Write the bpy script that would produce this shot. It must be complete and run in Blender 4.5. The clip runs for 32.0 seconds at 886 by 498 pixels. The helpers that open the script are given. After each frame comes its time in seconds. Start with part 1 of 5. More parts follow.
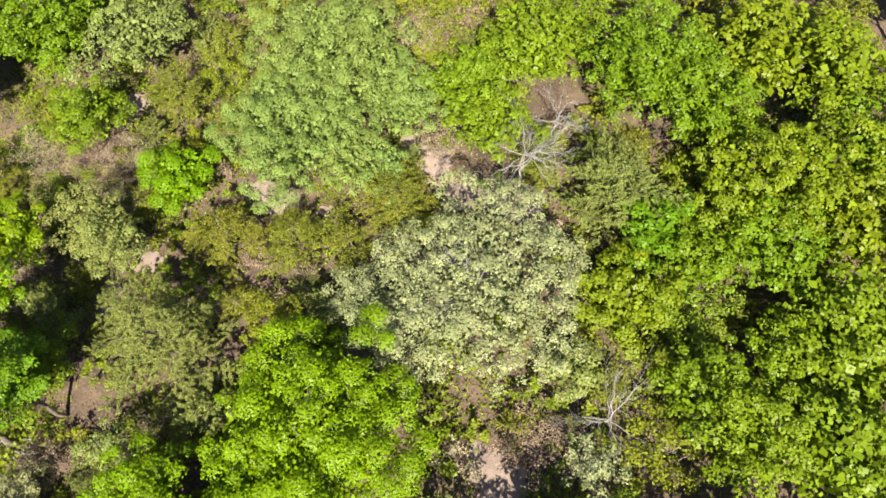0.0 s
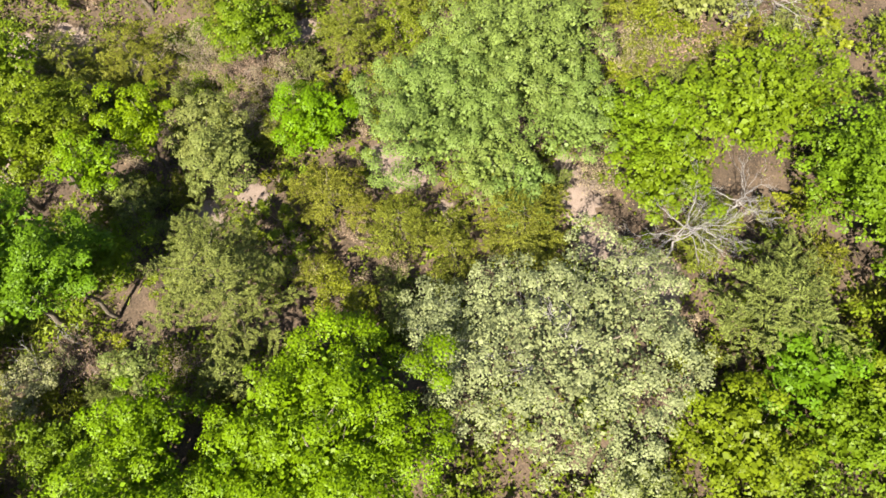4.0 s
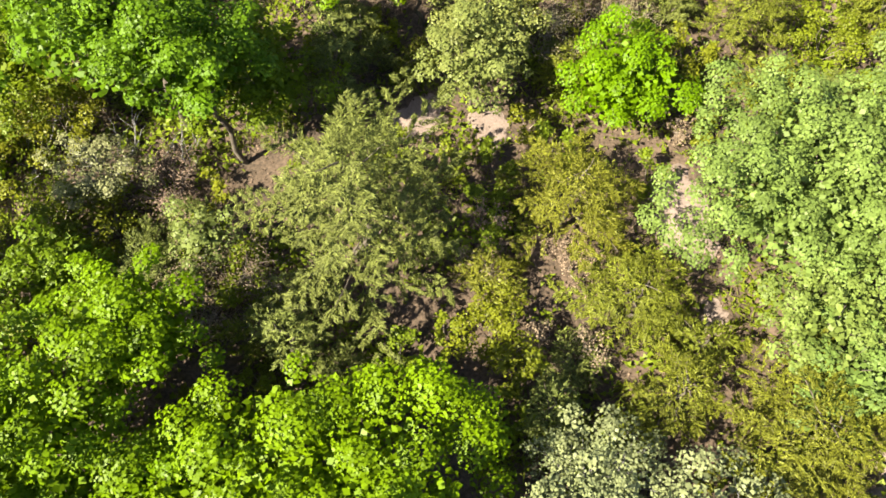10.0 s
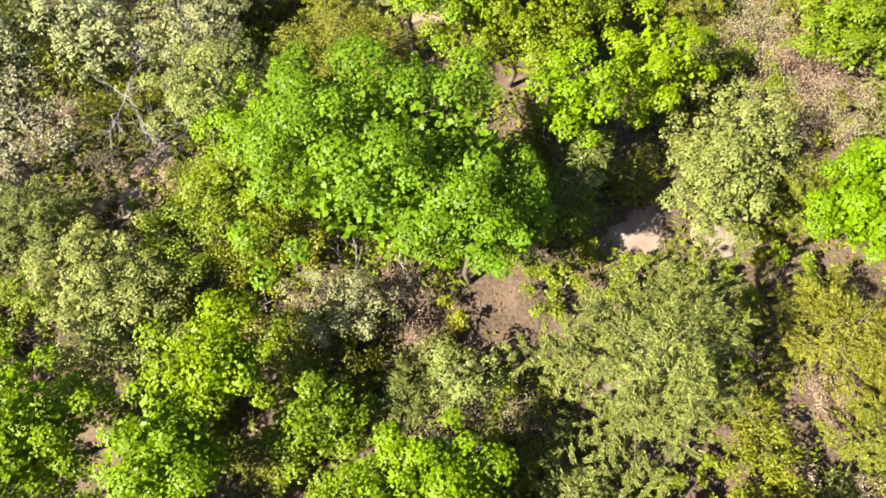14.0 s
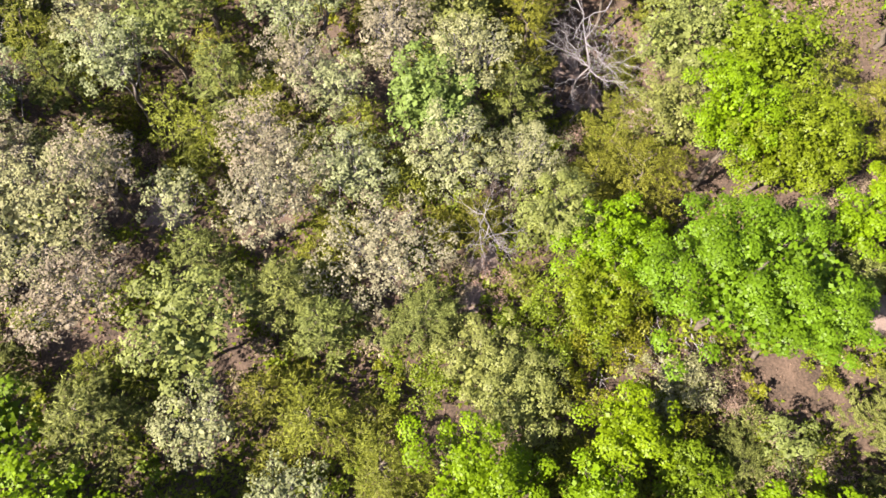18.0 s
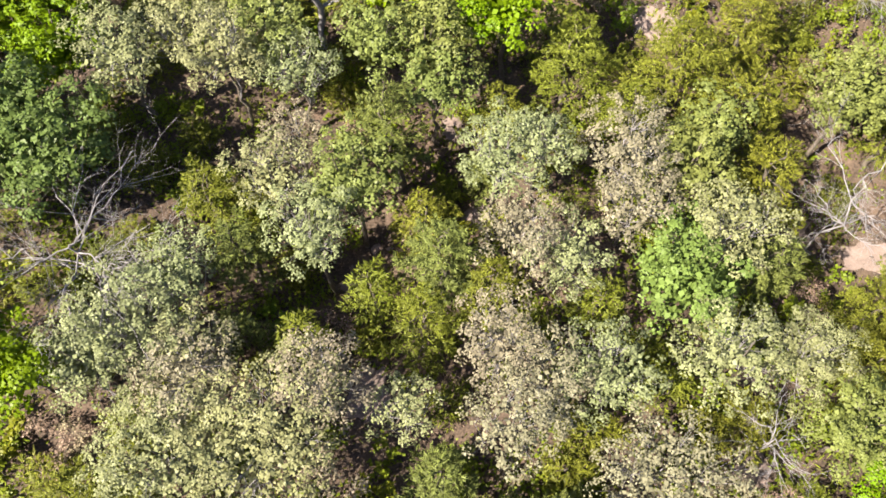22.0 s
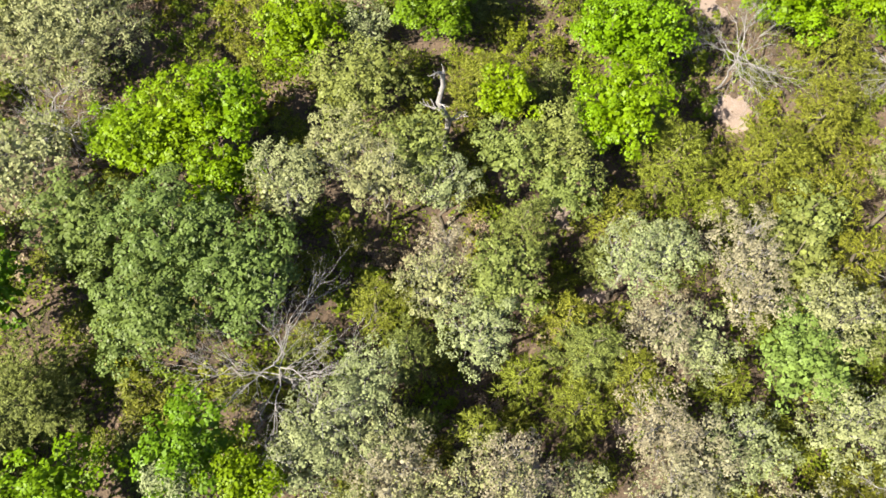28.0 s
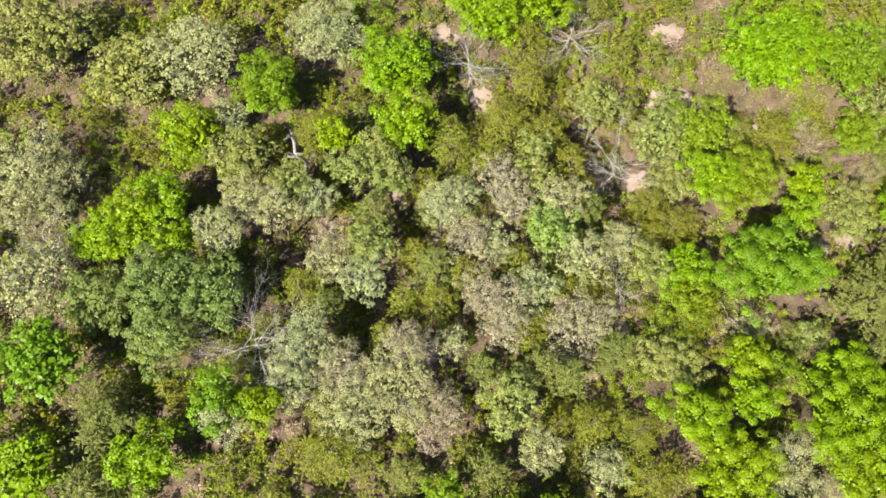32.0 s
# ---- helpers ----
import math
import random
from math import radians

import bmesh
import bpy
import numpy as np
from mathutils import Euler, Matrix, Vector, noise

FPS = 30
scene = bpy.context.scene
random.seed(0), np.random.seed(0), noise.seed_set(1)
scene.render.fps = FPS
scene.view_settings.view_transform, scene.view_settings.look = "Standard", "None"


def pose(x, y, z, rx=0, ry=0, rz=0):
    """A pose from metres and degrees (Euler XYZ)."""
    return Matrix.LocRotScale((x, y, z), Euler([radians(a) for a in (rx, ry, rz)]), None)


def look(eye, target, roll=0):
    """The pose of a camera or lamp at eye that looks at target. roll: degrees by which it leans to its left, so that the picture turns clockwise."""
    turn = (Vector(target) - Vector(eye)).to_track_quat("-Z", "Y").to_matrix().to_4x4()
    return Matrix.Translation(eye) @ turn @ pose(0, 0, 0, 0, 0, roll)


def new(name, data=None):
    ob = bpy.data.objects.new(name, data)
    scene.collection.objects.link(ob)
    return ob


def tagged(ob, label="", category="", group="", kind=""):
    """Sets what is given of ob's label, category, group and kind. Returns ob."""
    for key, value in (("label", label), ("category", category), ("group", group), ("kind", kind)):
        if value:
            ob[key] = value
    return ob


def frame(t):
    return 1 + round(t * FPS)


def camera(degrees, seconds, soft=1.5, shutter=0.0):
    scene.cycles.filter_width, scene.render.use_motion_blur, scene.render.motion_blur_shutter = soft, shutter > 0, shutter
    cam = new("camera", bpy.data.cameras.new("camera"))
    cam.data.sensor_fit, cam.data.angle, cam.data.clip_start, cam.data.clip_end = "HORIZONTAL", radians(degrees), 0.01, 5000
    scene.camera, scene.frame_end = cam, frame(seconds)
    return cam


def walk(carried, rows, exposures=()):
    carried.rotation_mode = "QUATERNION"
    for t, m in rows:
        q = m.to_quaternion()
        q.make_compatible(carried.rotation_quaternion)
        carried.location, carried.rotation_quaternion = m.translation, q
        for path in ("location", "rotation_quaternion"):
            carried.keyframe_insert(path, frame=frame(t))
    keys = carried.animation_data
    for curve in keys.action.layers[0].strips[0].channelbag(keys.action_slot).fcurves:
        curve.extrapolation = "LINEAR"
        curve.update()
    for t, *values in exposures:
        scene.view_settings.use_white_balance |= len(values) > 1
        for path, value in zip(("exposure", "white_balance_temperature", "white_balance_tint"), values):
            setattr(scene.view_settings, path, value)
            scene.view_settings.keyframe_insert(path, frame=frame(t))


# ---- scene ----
cam = camera(63.77, 32.0, soft=1.7)
PATH = [
    (0, (0.002, 0.001, 38.628), (12.380, 6.830, 12.168), -1.24),
    (0.5, (0.080, -0.240, 38.609), (12.129, 7.329, 12.198), -0.73),
    (1, (-0.063, -0.379, 38.587), (11.972, 7.501, 12.261), -0.55),
    (1.5, (0.464, -1.307, 38.519), (10.545, 9.073, 12.239), 1.43),
    (2, (0.575, -1.484, 38.558), (10.506, 9.068, 12.289), 0.68),
    (2.5, (0.688, -1.536, 38.413), (10.553, 9.157, 12.176), 0.17),
    (4.5, (6.049, 2.642, 33.758), (13.391, 14.022, 6.989), -2.56),
    (5, (6.669, 3.545, 33.291), (13.261, 15.578, 6.612), -1.42),
    (5.5, (7.079, 3.980, 32.904), (12.171, 16.948, 6.336), 0.01),
    (6, (7.612, 4.996, 31.301), (10.867, 18.325, 4.622), 1.21),
    (6.5, (7.964, 5.762, 29.699), (9.493, 19.185, 2.914), 1.79),
    (7, (8.049, 6.609, 28.376), (8.324, 19.710, 1.389), 2.30),
    (7.5, (8.203, 7.443, 27.133), (8.235, 20.213, -0.013), 1.33),
    (8, (8.189, 8.319, 25.974), (8.059, 20.697, -1.353), 0.64),
    (8.5, (8.092, 9.250, 24.693), (7.842, 21.231, -2.809), 0.21),
    (9, (7.984, 9.612, 24.289), (7.631, 21.383, -3.303), -0.22),
    (9.5, (7.884, 9.624, 24.276), (7.434, 21.393, -3.316), -0.65),
    (10, (7.786, 9.653, 24.243), (7.267, 21.420, -3.348), -0.92),
    (10.5, (7.692, 9.876, 24.284), (7.120, 21.467, -3.380), -1.09),
    (11, (7.502, 10.446, 24.318), (6.950, 21.844, -3.427), -1.11),
    (11.5, (7.369, 11.273, 24.393), (6.764, 22.528, -3.409), -1.36),
    (12, (7.107, 12.205, 24.529), (6.507, 23.449, -3.278), -1.23),
    (12.5, (6.276, 12.995, 24.652), (5.701, 24.293, -3.133), -1.22),
    (13, (4.514, 13.617, 24.751), (4.034, 24.988, -3.007), -0.77),
    (13.5, (1.819, 14.191, 24.771), (1.277, 25.587, -2.975), -1.13),
    (14, (-1.215, 14.192, 25.892), (-1.760, 25.679, -1.817), -1.32),
    (14.5, (-4.228, 13.437, 28.180), (-4.437, 25.313, 0.632), 0.16),
    (15, (-7.129, 12.699, 30.764), (-6.855, 24.769, 3.300), 2.09),
    (15.5, (-9.847, 11.752, 33.600), (-8.984, 24.047, 6.249), 4.43),
    (17.5, (-14.699, 13.401, 33.902), (-14.705, 25.802, 6.586), 0.73),
    (18, (-16.033, 14.078, 33.759), (-16.031, 26.398, 6.406), 0.70),
    (18.5, (-17.293, 15.001, 33.604), (-17.338, 27.311, 6.245), 0.47),
    (19, (-18.492, 16.255, 33.456), (-18.538, 28.544, 6.089), 0.43),
    (19.5, (-19.593, 17.906, 33.399), (-19.670, 30.091, 5.985), 0.21),
    (20, (-20.680, 19.688, 33.392), (-20.699, 31.842, 5.964), 0.39),
    (20.5, (-22.119, 21.228, 33.336), (-22.113, 33.387, 5.911), 0.38),
    (21, (-23.805, 22.433, 33.146), (-23.813, 34.731, 5.782), 0.26),
    (21.5, (-25.804, 23.312, 32.944), (-25.901, 35.828, 5.680), -0.15),
    (22, (-27.649, 24.152, 32.801), (-27.768, 36.764, 5.581), -0.22),
    (22.5, (-29.235, 24.942, 32.725), (-29.379, 37.534, 5.495), -0.32),
    (23, (-30.615, 25.662, 32.700), (-30.745, 38.210, 5.451), -0.52),
    (23.5, (-31.905, 26.225, 32.658), (-31.823, 38.795, 5.418), -0.67),
    (24, (-33.066, 26.669, 32.618), (-32.844, 39.275, 5.396), -0.59),
    (24.5, (-34.022, 27.063, 32.615), (-33.636, 39.666, 5.393), -1.01),
    (25, (-34.948, 27.332, 32.628), (-34.528, 39.969, 5.423), -0.92),
    (25.5, (-35.764, 27.562, 32.604), (-35.312, 40.252, 5.424), -0.83),
    (27.5, (-36.639, 28.215, 37.532), (-35.885, 40.372, 10.116), 0.77),
    (28, (-36.527, 27.559, 39.765), (-35.752, 39.804, 12.389), 0.79),
    (28.5, (-36.616, 26.821, 42.387), (-35.759, 39.114, 15.035), 1.20),
    (29, (-36.642, 25.695, 44.966), (-35.777, 38.153, 17.689), 1.20),
    (29.5, (-36.775, 24.111, 47.586), (-35.857, 36.759, 20.398), 1.32),
    (30, (-36.955, 22.288, 50.291), (-35.933, 35.057, 23.164), 1.37),
    (30.5, (-37.164, 20.290, 52.836), (-35.029, 32.887, 25.692), 0.10),
    (31, (-37.846, 18.299, 55.293), (-33.261, 30.368, 28.213), -1.44),
    (31.5, (-37.971, 16.116, 57.892), (-33.142, 28.008, 30.776), -1.83),
    (32, (-36.801, 13.692, 60.379), (-31.921, 25.597, 33.278), -1.63),
]
walk(cam, [(t, look(eye, target, roll)) for t, eye, target, roll in PATH],
     exposures=[(0, 1.97, 6600, 11), (6, 1.97, 6650, 11), (8, 2.07, 6750, 10), (10, 2.22, 6850, 9), (13, 2.31, 6900, 11), (15, 2.3, 6750, 14),
                (18, 2.14, 6450, 25), (20, 2.07, 6400, 28), (22, 2.07, 6450, 18), (24, 2.03, 6500, 11), (28, 1.99, 6550, 10), (32, 1.99, 6600, 10)])

# ---- light: clear spring day, sun from the west ----
SUN_DIR = Vector((-0.85, -0.48, 1.0)).normalized()
world = bpy.data.worlds.new("sky")
world.use_nodes = True
scene.world = world
wn = world.node_tree
sky = wn.nodes.new("ShaderNodeTexSky")
sky.sky_type = "NISHITA"
sky.sun_disc = False
sky.sun_elevation = math.asin(SUN_DIR.z)
sky.sun_rotation = math.atan2(SUN_DIR.x, SUN_DIR.y)
wn.nodes["Background"].inputs["Strength"].default_value = 0.05
wn.links.new(sky.outputs["Color"], wn.nodes["Background"].inputs["Color"])
sun_data = bpy.data.lights.new("sun", "SUN")
sun_data.energy, sun_data.angle, sun_data.color = 5.0, radians(0.5), (1.0, 0.94, 0.74)
sun = new("sun", sun_data)
sun.rotation_euler = (-SUN_DIR).to_track_quat("-Z", "Y").to_euler()


# ---- materials ----
def node_mat(name):
    m = bpy.data.materials.new(name)
    m.use_nodes = True
    nt = m.node_tree
    nt.nodes.clear()
    return m, nt, nt.nodes.new("ShaderNodeOutputMaterial")


def leaf_mat(name, colour, through_light=0.35, hue=0.03, spread=0.45, rough=0.45):
    """Leaves: each leaf and each plant has its own shade, light shines through."""
    m, nt, out = node_mat(name)
    n, link = nt.nodes.new, nt.links.new
    info, geo = n("ShaderNodeObjectInfo"), n("ShaderNodeNewGeometry")
    hsv = n("ShaderNodeHueSaturation")
    hsv.inputs["Color"].default_value = (*colour, 1)
    h = n("ShaderNodeMapRange")
    h.inputs["To Min"].default_value, h.inputs["To Max"].default_value = 0.5 - hue, 0.5 + hue
    link(info.outputs["Random"], h.inputs["Value"])
    link(h.outputs["Result"], hsv.inputs["Hue"])
    v = n("ShaderNodeMapRange")
    v.inputs["To Min"].default_value, v.inputs["To Max"].default_value = 1 - spread, 1 + spread
    link(geo.outputs["Random Per Island"], v.inputs["Value"])
    coord, tex = n("ShaderNodeTexCoord"), n("ShaderNodeTexNoise")
    tex.inputs["Scale"].default_value = 0.7
    link(coord.outputs["Object"], tex.inputs["Vector"])
    vn = n("ShaderNodeMapRange")
    vn.inputs["From Min"].default_value, vn.inputs["From Max"].default_value = 0.3, 0.7
    vn.inputs["To Min"].default_value, vn.inputs["To Max"].default_value = 0.78, 1.22
    link(tex.outputs["Fac"], vn.inputs["Value"])
    mul = n("ShaderNodeMath")
    mul.operation = "MULTIPLY"
    link(v.outputs["Result"], mul.inputs[0])
    link(vn.outputs["Result"], mul.inputs[1])
    link(mul.outputs[0], hsv.inputs["Value"])
    bsdf, trans, mix = n("ShaderNodeBsdfPrincipled"), n("ShaderNodeBsdfTranslucent"), n("ShaderNodeMixShader")
    bsdf.inputs["Roughness"].default_value = rough
    bsdf.inputs["Specular IOR Level"].default_value = 0.15
    mix.inputs["Fac"].default_value = through_light
    link(hsv.outputs["Color"], bsdf.inputs["Base Color"])
    link(hsv.outputs["Color"], trans.inputs["Color"])
    link(bsdf.outputs[0], mix.inputs[1])
    link(trans.outputs[0], mix.inputs[2])
    link(mix.outputs[0], out.inputs["Surface"])
    return m


def rough_mat(name, dark, light, scale, rough=0.9, bump=0.4, fine=8.0):
    """Bark, soil and stone: two scales of noise between two colours, with relief."""
    m, nt, out = node_mat(name)
    n, link = nt.nodes.new, nt.links.new
    coord, t1, t2 = n("ShaderNodeTexCoord"), n("ShaderNodeTexNoise"), n("ShaderNodeTexNoise")
    t1.inputs["Scale"].default_value, t1.inputs["Detail"].default_value = scale, 6
    t2.inputs["Scale"].default_value, t2.inputs["Detail"].default_value = scale * fine, 4
    mix, ramp = n("ShaderNodeMath"), n("ShaderNodeValToRGB")
    mix.operation = "MULTIPLY_ADD"
    mix.inputs[1].default_value = 0.5
    half = n("ShaderNodeMath")
    half.operation = "MULTIPLY"
    half.inputs[1].default_value = 0.5
    for t in (t1, t2):
        link(coord.outputs["Object"], t.inputs["Vector"])
    link(t1.outputs["Fac"], half.inputs[0])
    link(t2.outputs["Fac"], mix.inputs[0])
    link(half.outputs[0], mix.inputs[2])
    link(mix.outputs[0], ramp.inputs["Fac"])
    ramp.color_ramp.elements[0].position, ramp.color_ramp.elements[1].position = 0.36, 0.64
    ramp.color_ramp.elements[0].color, ramp.color_ramp.elements[1].color = (*dark, 1), (*light, 1)
    bsdf, bm = n("ShaderNodeBsdfPrincipled"), n("ShaderNodeBump")
    bm.inputs["Strength"].default_value, bm.inputs["Distance"].default_value = bump, 0.04
    bsdf.inputs["Roughness"].default_value = rough
    link(ramp.outputs["Color"], bsdf.inputs["Base Color"])
    link(t2.outputs["Fac"], bm.inputs["Height"])
    link(bm.outputs["Normal"], bsdf.inputs["Normal"])
    link(bsdf.outputs[0], out.inputs["Surface"])
    return m


MAPLE = leaf_mat("maple_leaf", (0.110, 0.180, 0.002), 0.28, 0.012, 0.15)
OAK = leaf_mat("oak_leaf", (0.103, 0.148, 0.006), 0.28, 0.016, 0.18)
DEEP = leaf_mat("deep_green_leaf", (0.083, 0.148, 0.005), 0.28, 0.010, 0.16)
LIGHT = leaf_mat("light_oak_leaf", (0.139, 0.160, 0.043), 0.24, 0.016, 0.2)
PALE = leaf_mat("young_oak_leaf", (0.181, 0.194, 0.090), 0.2, 0.018, 0.17)
TAN = leaf_mat("opening_oak_leaf", (0.196, 0.176, 0.116), 0.26, 0.022, 0.18)
BLUE = leaf_mat("ash_leaf", (0.100, 0.140, 0.036), 0.3, 0.010, 0.2)
MINT = leaf_mat("mint_green_leaf", (0.122, 0.170, 0.039), 0.26, 0.010, 0.18)
JUNIPER = leaf_mat("juniper_scale", (0.099, 0.115, 0.027), 0.1, 0.007, 0.5, 0.6)
PINE = leaf_mat("pine_needle", (0.105, 0.115, 0.0125), 0.15, 0.012, 0.5, 0.55)
SHRUB = leaf_mat("shrub_leaf", (0.120, 0.148, 0.010), 0.26, 0.026, 0.22)
DRY = leaf_mat("dry_leaf", (0.21, 0.160, 0.112), 0.2, 0.03, 0.4, 0.7)
LITTER = leaf_mat("fallen_leaf", (0.125, 0.088, 0.064), 0.1, 0.015, 0.4, 0.7)
GRASS = leaf_mat("grass_blade", (0.13, 0.145, 0.015), 0.3, 0.03, 0.5, 0.6)
BARK = rough_mat("bark", (0.05, 0.0375, 0.0275), (0.15, 0.125, 0.1), 3.0)
GREY = rough_mat("weathered_wood", (0.13, 0.12, 0.125), (0.27, 0.25, 0.258), 4.0)
TWIG = rough_mat("twig", (0.11, 0.085, 0.075), (0.23, 0.19, 0.165), 4.0)
SOIL = rough_mat("leaf_litter_soil", (0.0225, 0.015, 0.01), (0.115, 0.0775, 0.055), 0.6, 0.95, 0.8, 14.0)
SAND = rough_mat("sandy_soil", (0.120, 0.088, 0.076), (0.228, 0.172, 0.152), 0.9, 0.95, 0.5, 14.0)


# ---- mesh helpers ----
def mesh_of(name, verts, faces_per, loops, material):
    """A mesh from an array of points and of corners, all faces with the same number of corners."""
    me = bpy.data.meshes.new(name)
    verts = np.asarray(verts, np.float32)
    loops = np.asarray(loops, np.int32).ravel()
    count = len(loops) // faces_per
    me.vertices.add(len(verts))
    me.vertices.foreach_set("co", verts.ravel())
    me.loops.add(len(loops))
    me.loops.foreach_set("vertex_index", loops)
    me.polygons.add(count)
    me.polygons.foreach_set("loop_start", np.arange(0, len(loops), faces_per, dtype=np.int32))
    me.update(calc_edges=True)
    me.materials.append(material)
    return me


def part(name, me, parent, label=""):
    ob = new(name, me)
    ob.parent = parent
    return tagged(ob, label) if label else ob


def unit(a):
    return a / np.maximum(np.linalg.norm(a, axis=-1, keepdims=True), 1e-6)


def blades(name, at, normal, ahead, length, width, material):
    """Small pointed leaves, needles or blades at the given points."""
    normal = unit(normal)
    ahead = unit(ahead - normal * (ahead * normal).sum(1, keepdims=True))
    side = np.cross(normal, ahead) * np.reshape(width, (-1, 1)) / 2
    verts = np.stack([at - side, at + side, at + ahead * np.reshape(length, (-1, 1))], 1)
    return mesh_of(name, verts.reshape(-1, 3), 3, np.arange(len(at) * 3), material)


def kites(name, at, normal, ahead, length, width, material):
    """Broad leaves: each a four-cornered blade, folded along its rib."""
    normal = unit(normal)
    ahead = unit(ahead - normal * (ahead * normal).sum(1, keepdims=True))
    length, width = np.reshape(length, (-1, 1)), np.reshape(width, (-1, 1))
    side = np.cross(normal, ahead) * width / 2
    waist = at + ahead * length * 0.48 + normal * length * 0.09
    verts = np.stack([at, waist + side, at + ahead * length, waist - side], 1)
    return mesh_of(name, verts.reshape(-1, 3), 4, np.arange(len(at) * 4), material)


def tube(points, radii, sides=6):
    """Corners and faces of a tapered tube along points."""
    pts, radii = np.asarray(points, float), np.asarray(radii, float)
    way = unit(np.gradient(pts, axis=0))
    ref = np.where(np.abs(way[:, 2:3]) > 0.9, [[1.0, 0, 0]], [[0, 0, 1.0]])
    a = unit(np.cross(way, ref))
    b = np.cross(way, a)
    ang = np.arange(sides) * 2 * np.pi / sides
    ring = pts[:, None] + radii[:, None, None] * (a[:, None] * np.cos(ang)[:, None] + b[:, None] * np.sin(ang)[:, None])
    i, j = np.meshgrid(np.arange(len(pts) - 1), np.arange(sides), indexing="ij")
    k = (j + 1) % sides
    quads = np.stack([i * sides + j, i * sides + k, (i + 1) * sides + k, (i + 1) * sides + j], -1).reshape(-1, 4)
    return ring.reshape(-1, 3), quads


def tubes(name, runs, material, sides=5):
    """One mesh of several tubes; a run is its points and radii."""
    verts, quads, base = [], [], 0
    for pts, radii in runs:
        v, q = tube(pts, radii, sides)
        verts.append(v)
        quads.append(q + base)
        base += len(v)
    return mesh_of(name, np.concatenate(verts), 4, np.concatenate(quads), material)


def bowed(rng, a, b, bow, steps=6):
    """A crooked line from a to b."""
    s = np.linspace(0, 1, steps)[:, None]
    a, b = np.asarray(a, float), np.asarray(b, float)
    size = np.linalg.norm(b - a)
    side = rng.normal(size=3) * bow * size
    wob = rng.normal(size=(steps, 3)) * 0.03 * size
    wob[0] = 0
    return a + (b - a) * s + side * (s * (1 - s)) * 2 + wob


def fineness(x, y):
    """Leaves are modelled smaller over the glade that the camera flies low above, larger towards the edges of the wood."""
    near = ((x - 4) / 24) ** 2 + ((y - 22) / 16) ** 2
    if x < -60 or x > 36 or y > 68 or y < -10:
        return 1.4
    return 0.56 if near < 1 else 0.84 if -52 < x < 36 and y < 52 else 0.92


HOLLOWS = [(-31.4, 41.2, 5.6, 5.5), (-7.0, 43.2, 6.2, 6.0), (-22.4, 53.6, 3.6, 5.0), (-52.5, 52.5, 2.0, 5.0), (7.0, 44.2, 3.2, 5.0), (-3.2, 29.6, 1.4, 3.5)]


def ground_z(x, y):
    """Height of the rolling ground, with the hollows that the trees stand in."""
    z = 0.35 * np.sin(x * 0.073 + 0.4) * np.cos(y * 0.06) + 0.16 * np.sin(x * 0.21 + y * 0.15) - 0.2
    for hx, hy, deep, wide in HOLLOWS:
        z = z - deep * np.exp(-((x - hx) ** 2 + (y - hy) ** 2) / (2 * wide**2))
    return z


count_of = [0]


def thing(name, x, y, label, category, group):
    count_of[0] += 1
    ob = new(name)
    ob.location = (x, y, float(ground_z(x, y)))
    ob.empty_display_size = 0.2
    return tagged(ob, label, category, group), np.random.default_rng(count_of[0] * 17 + 3)


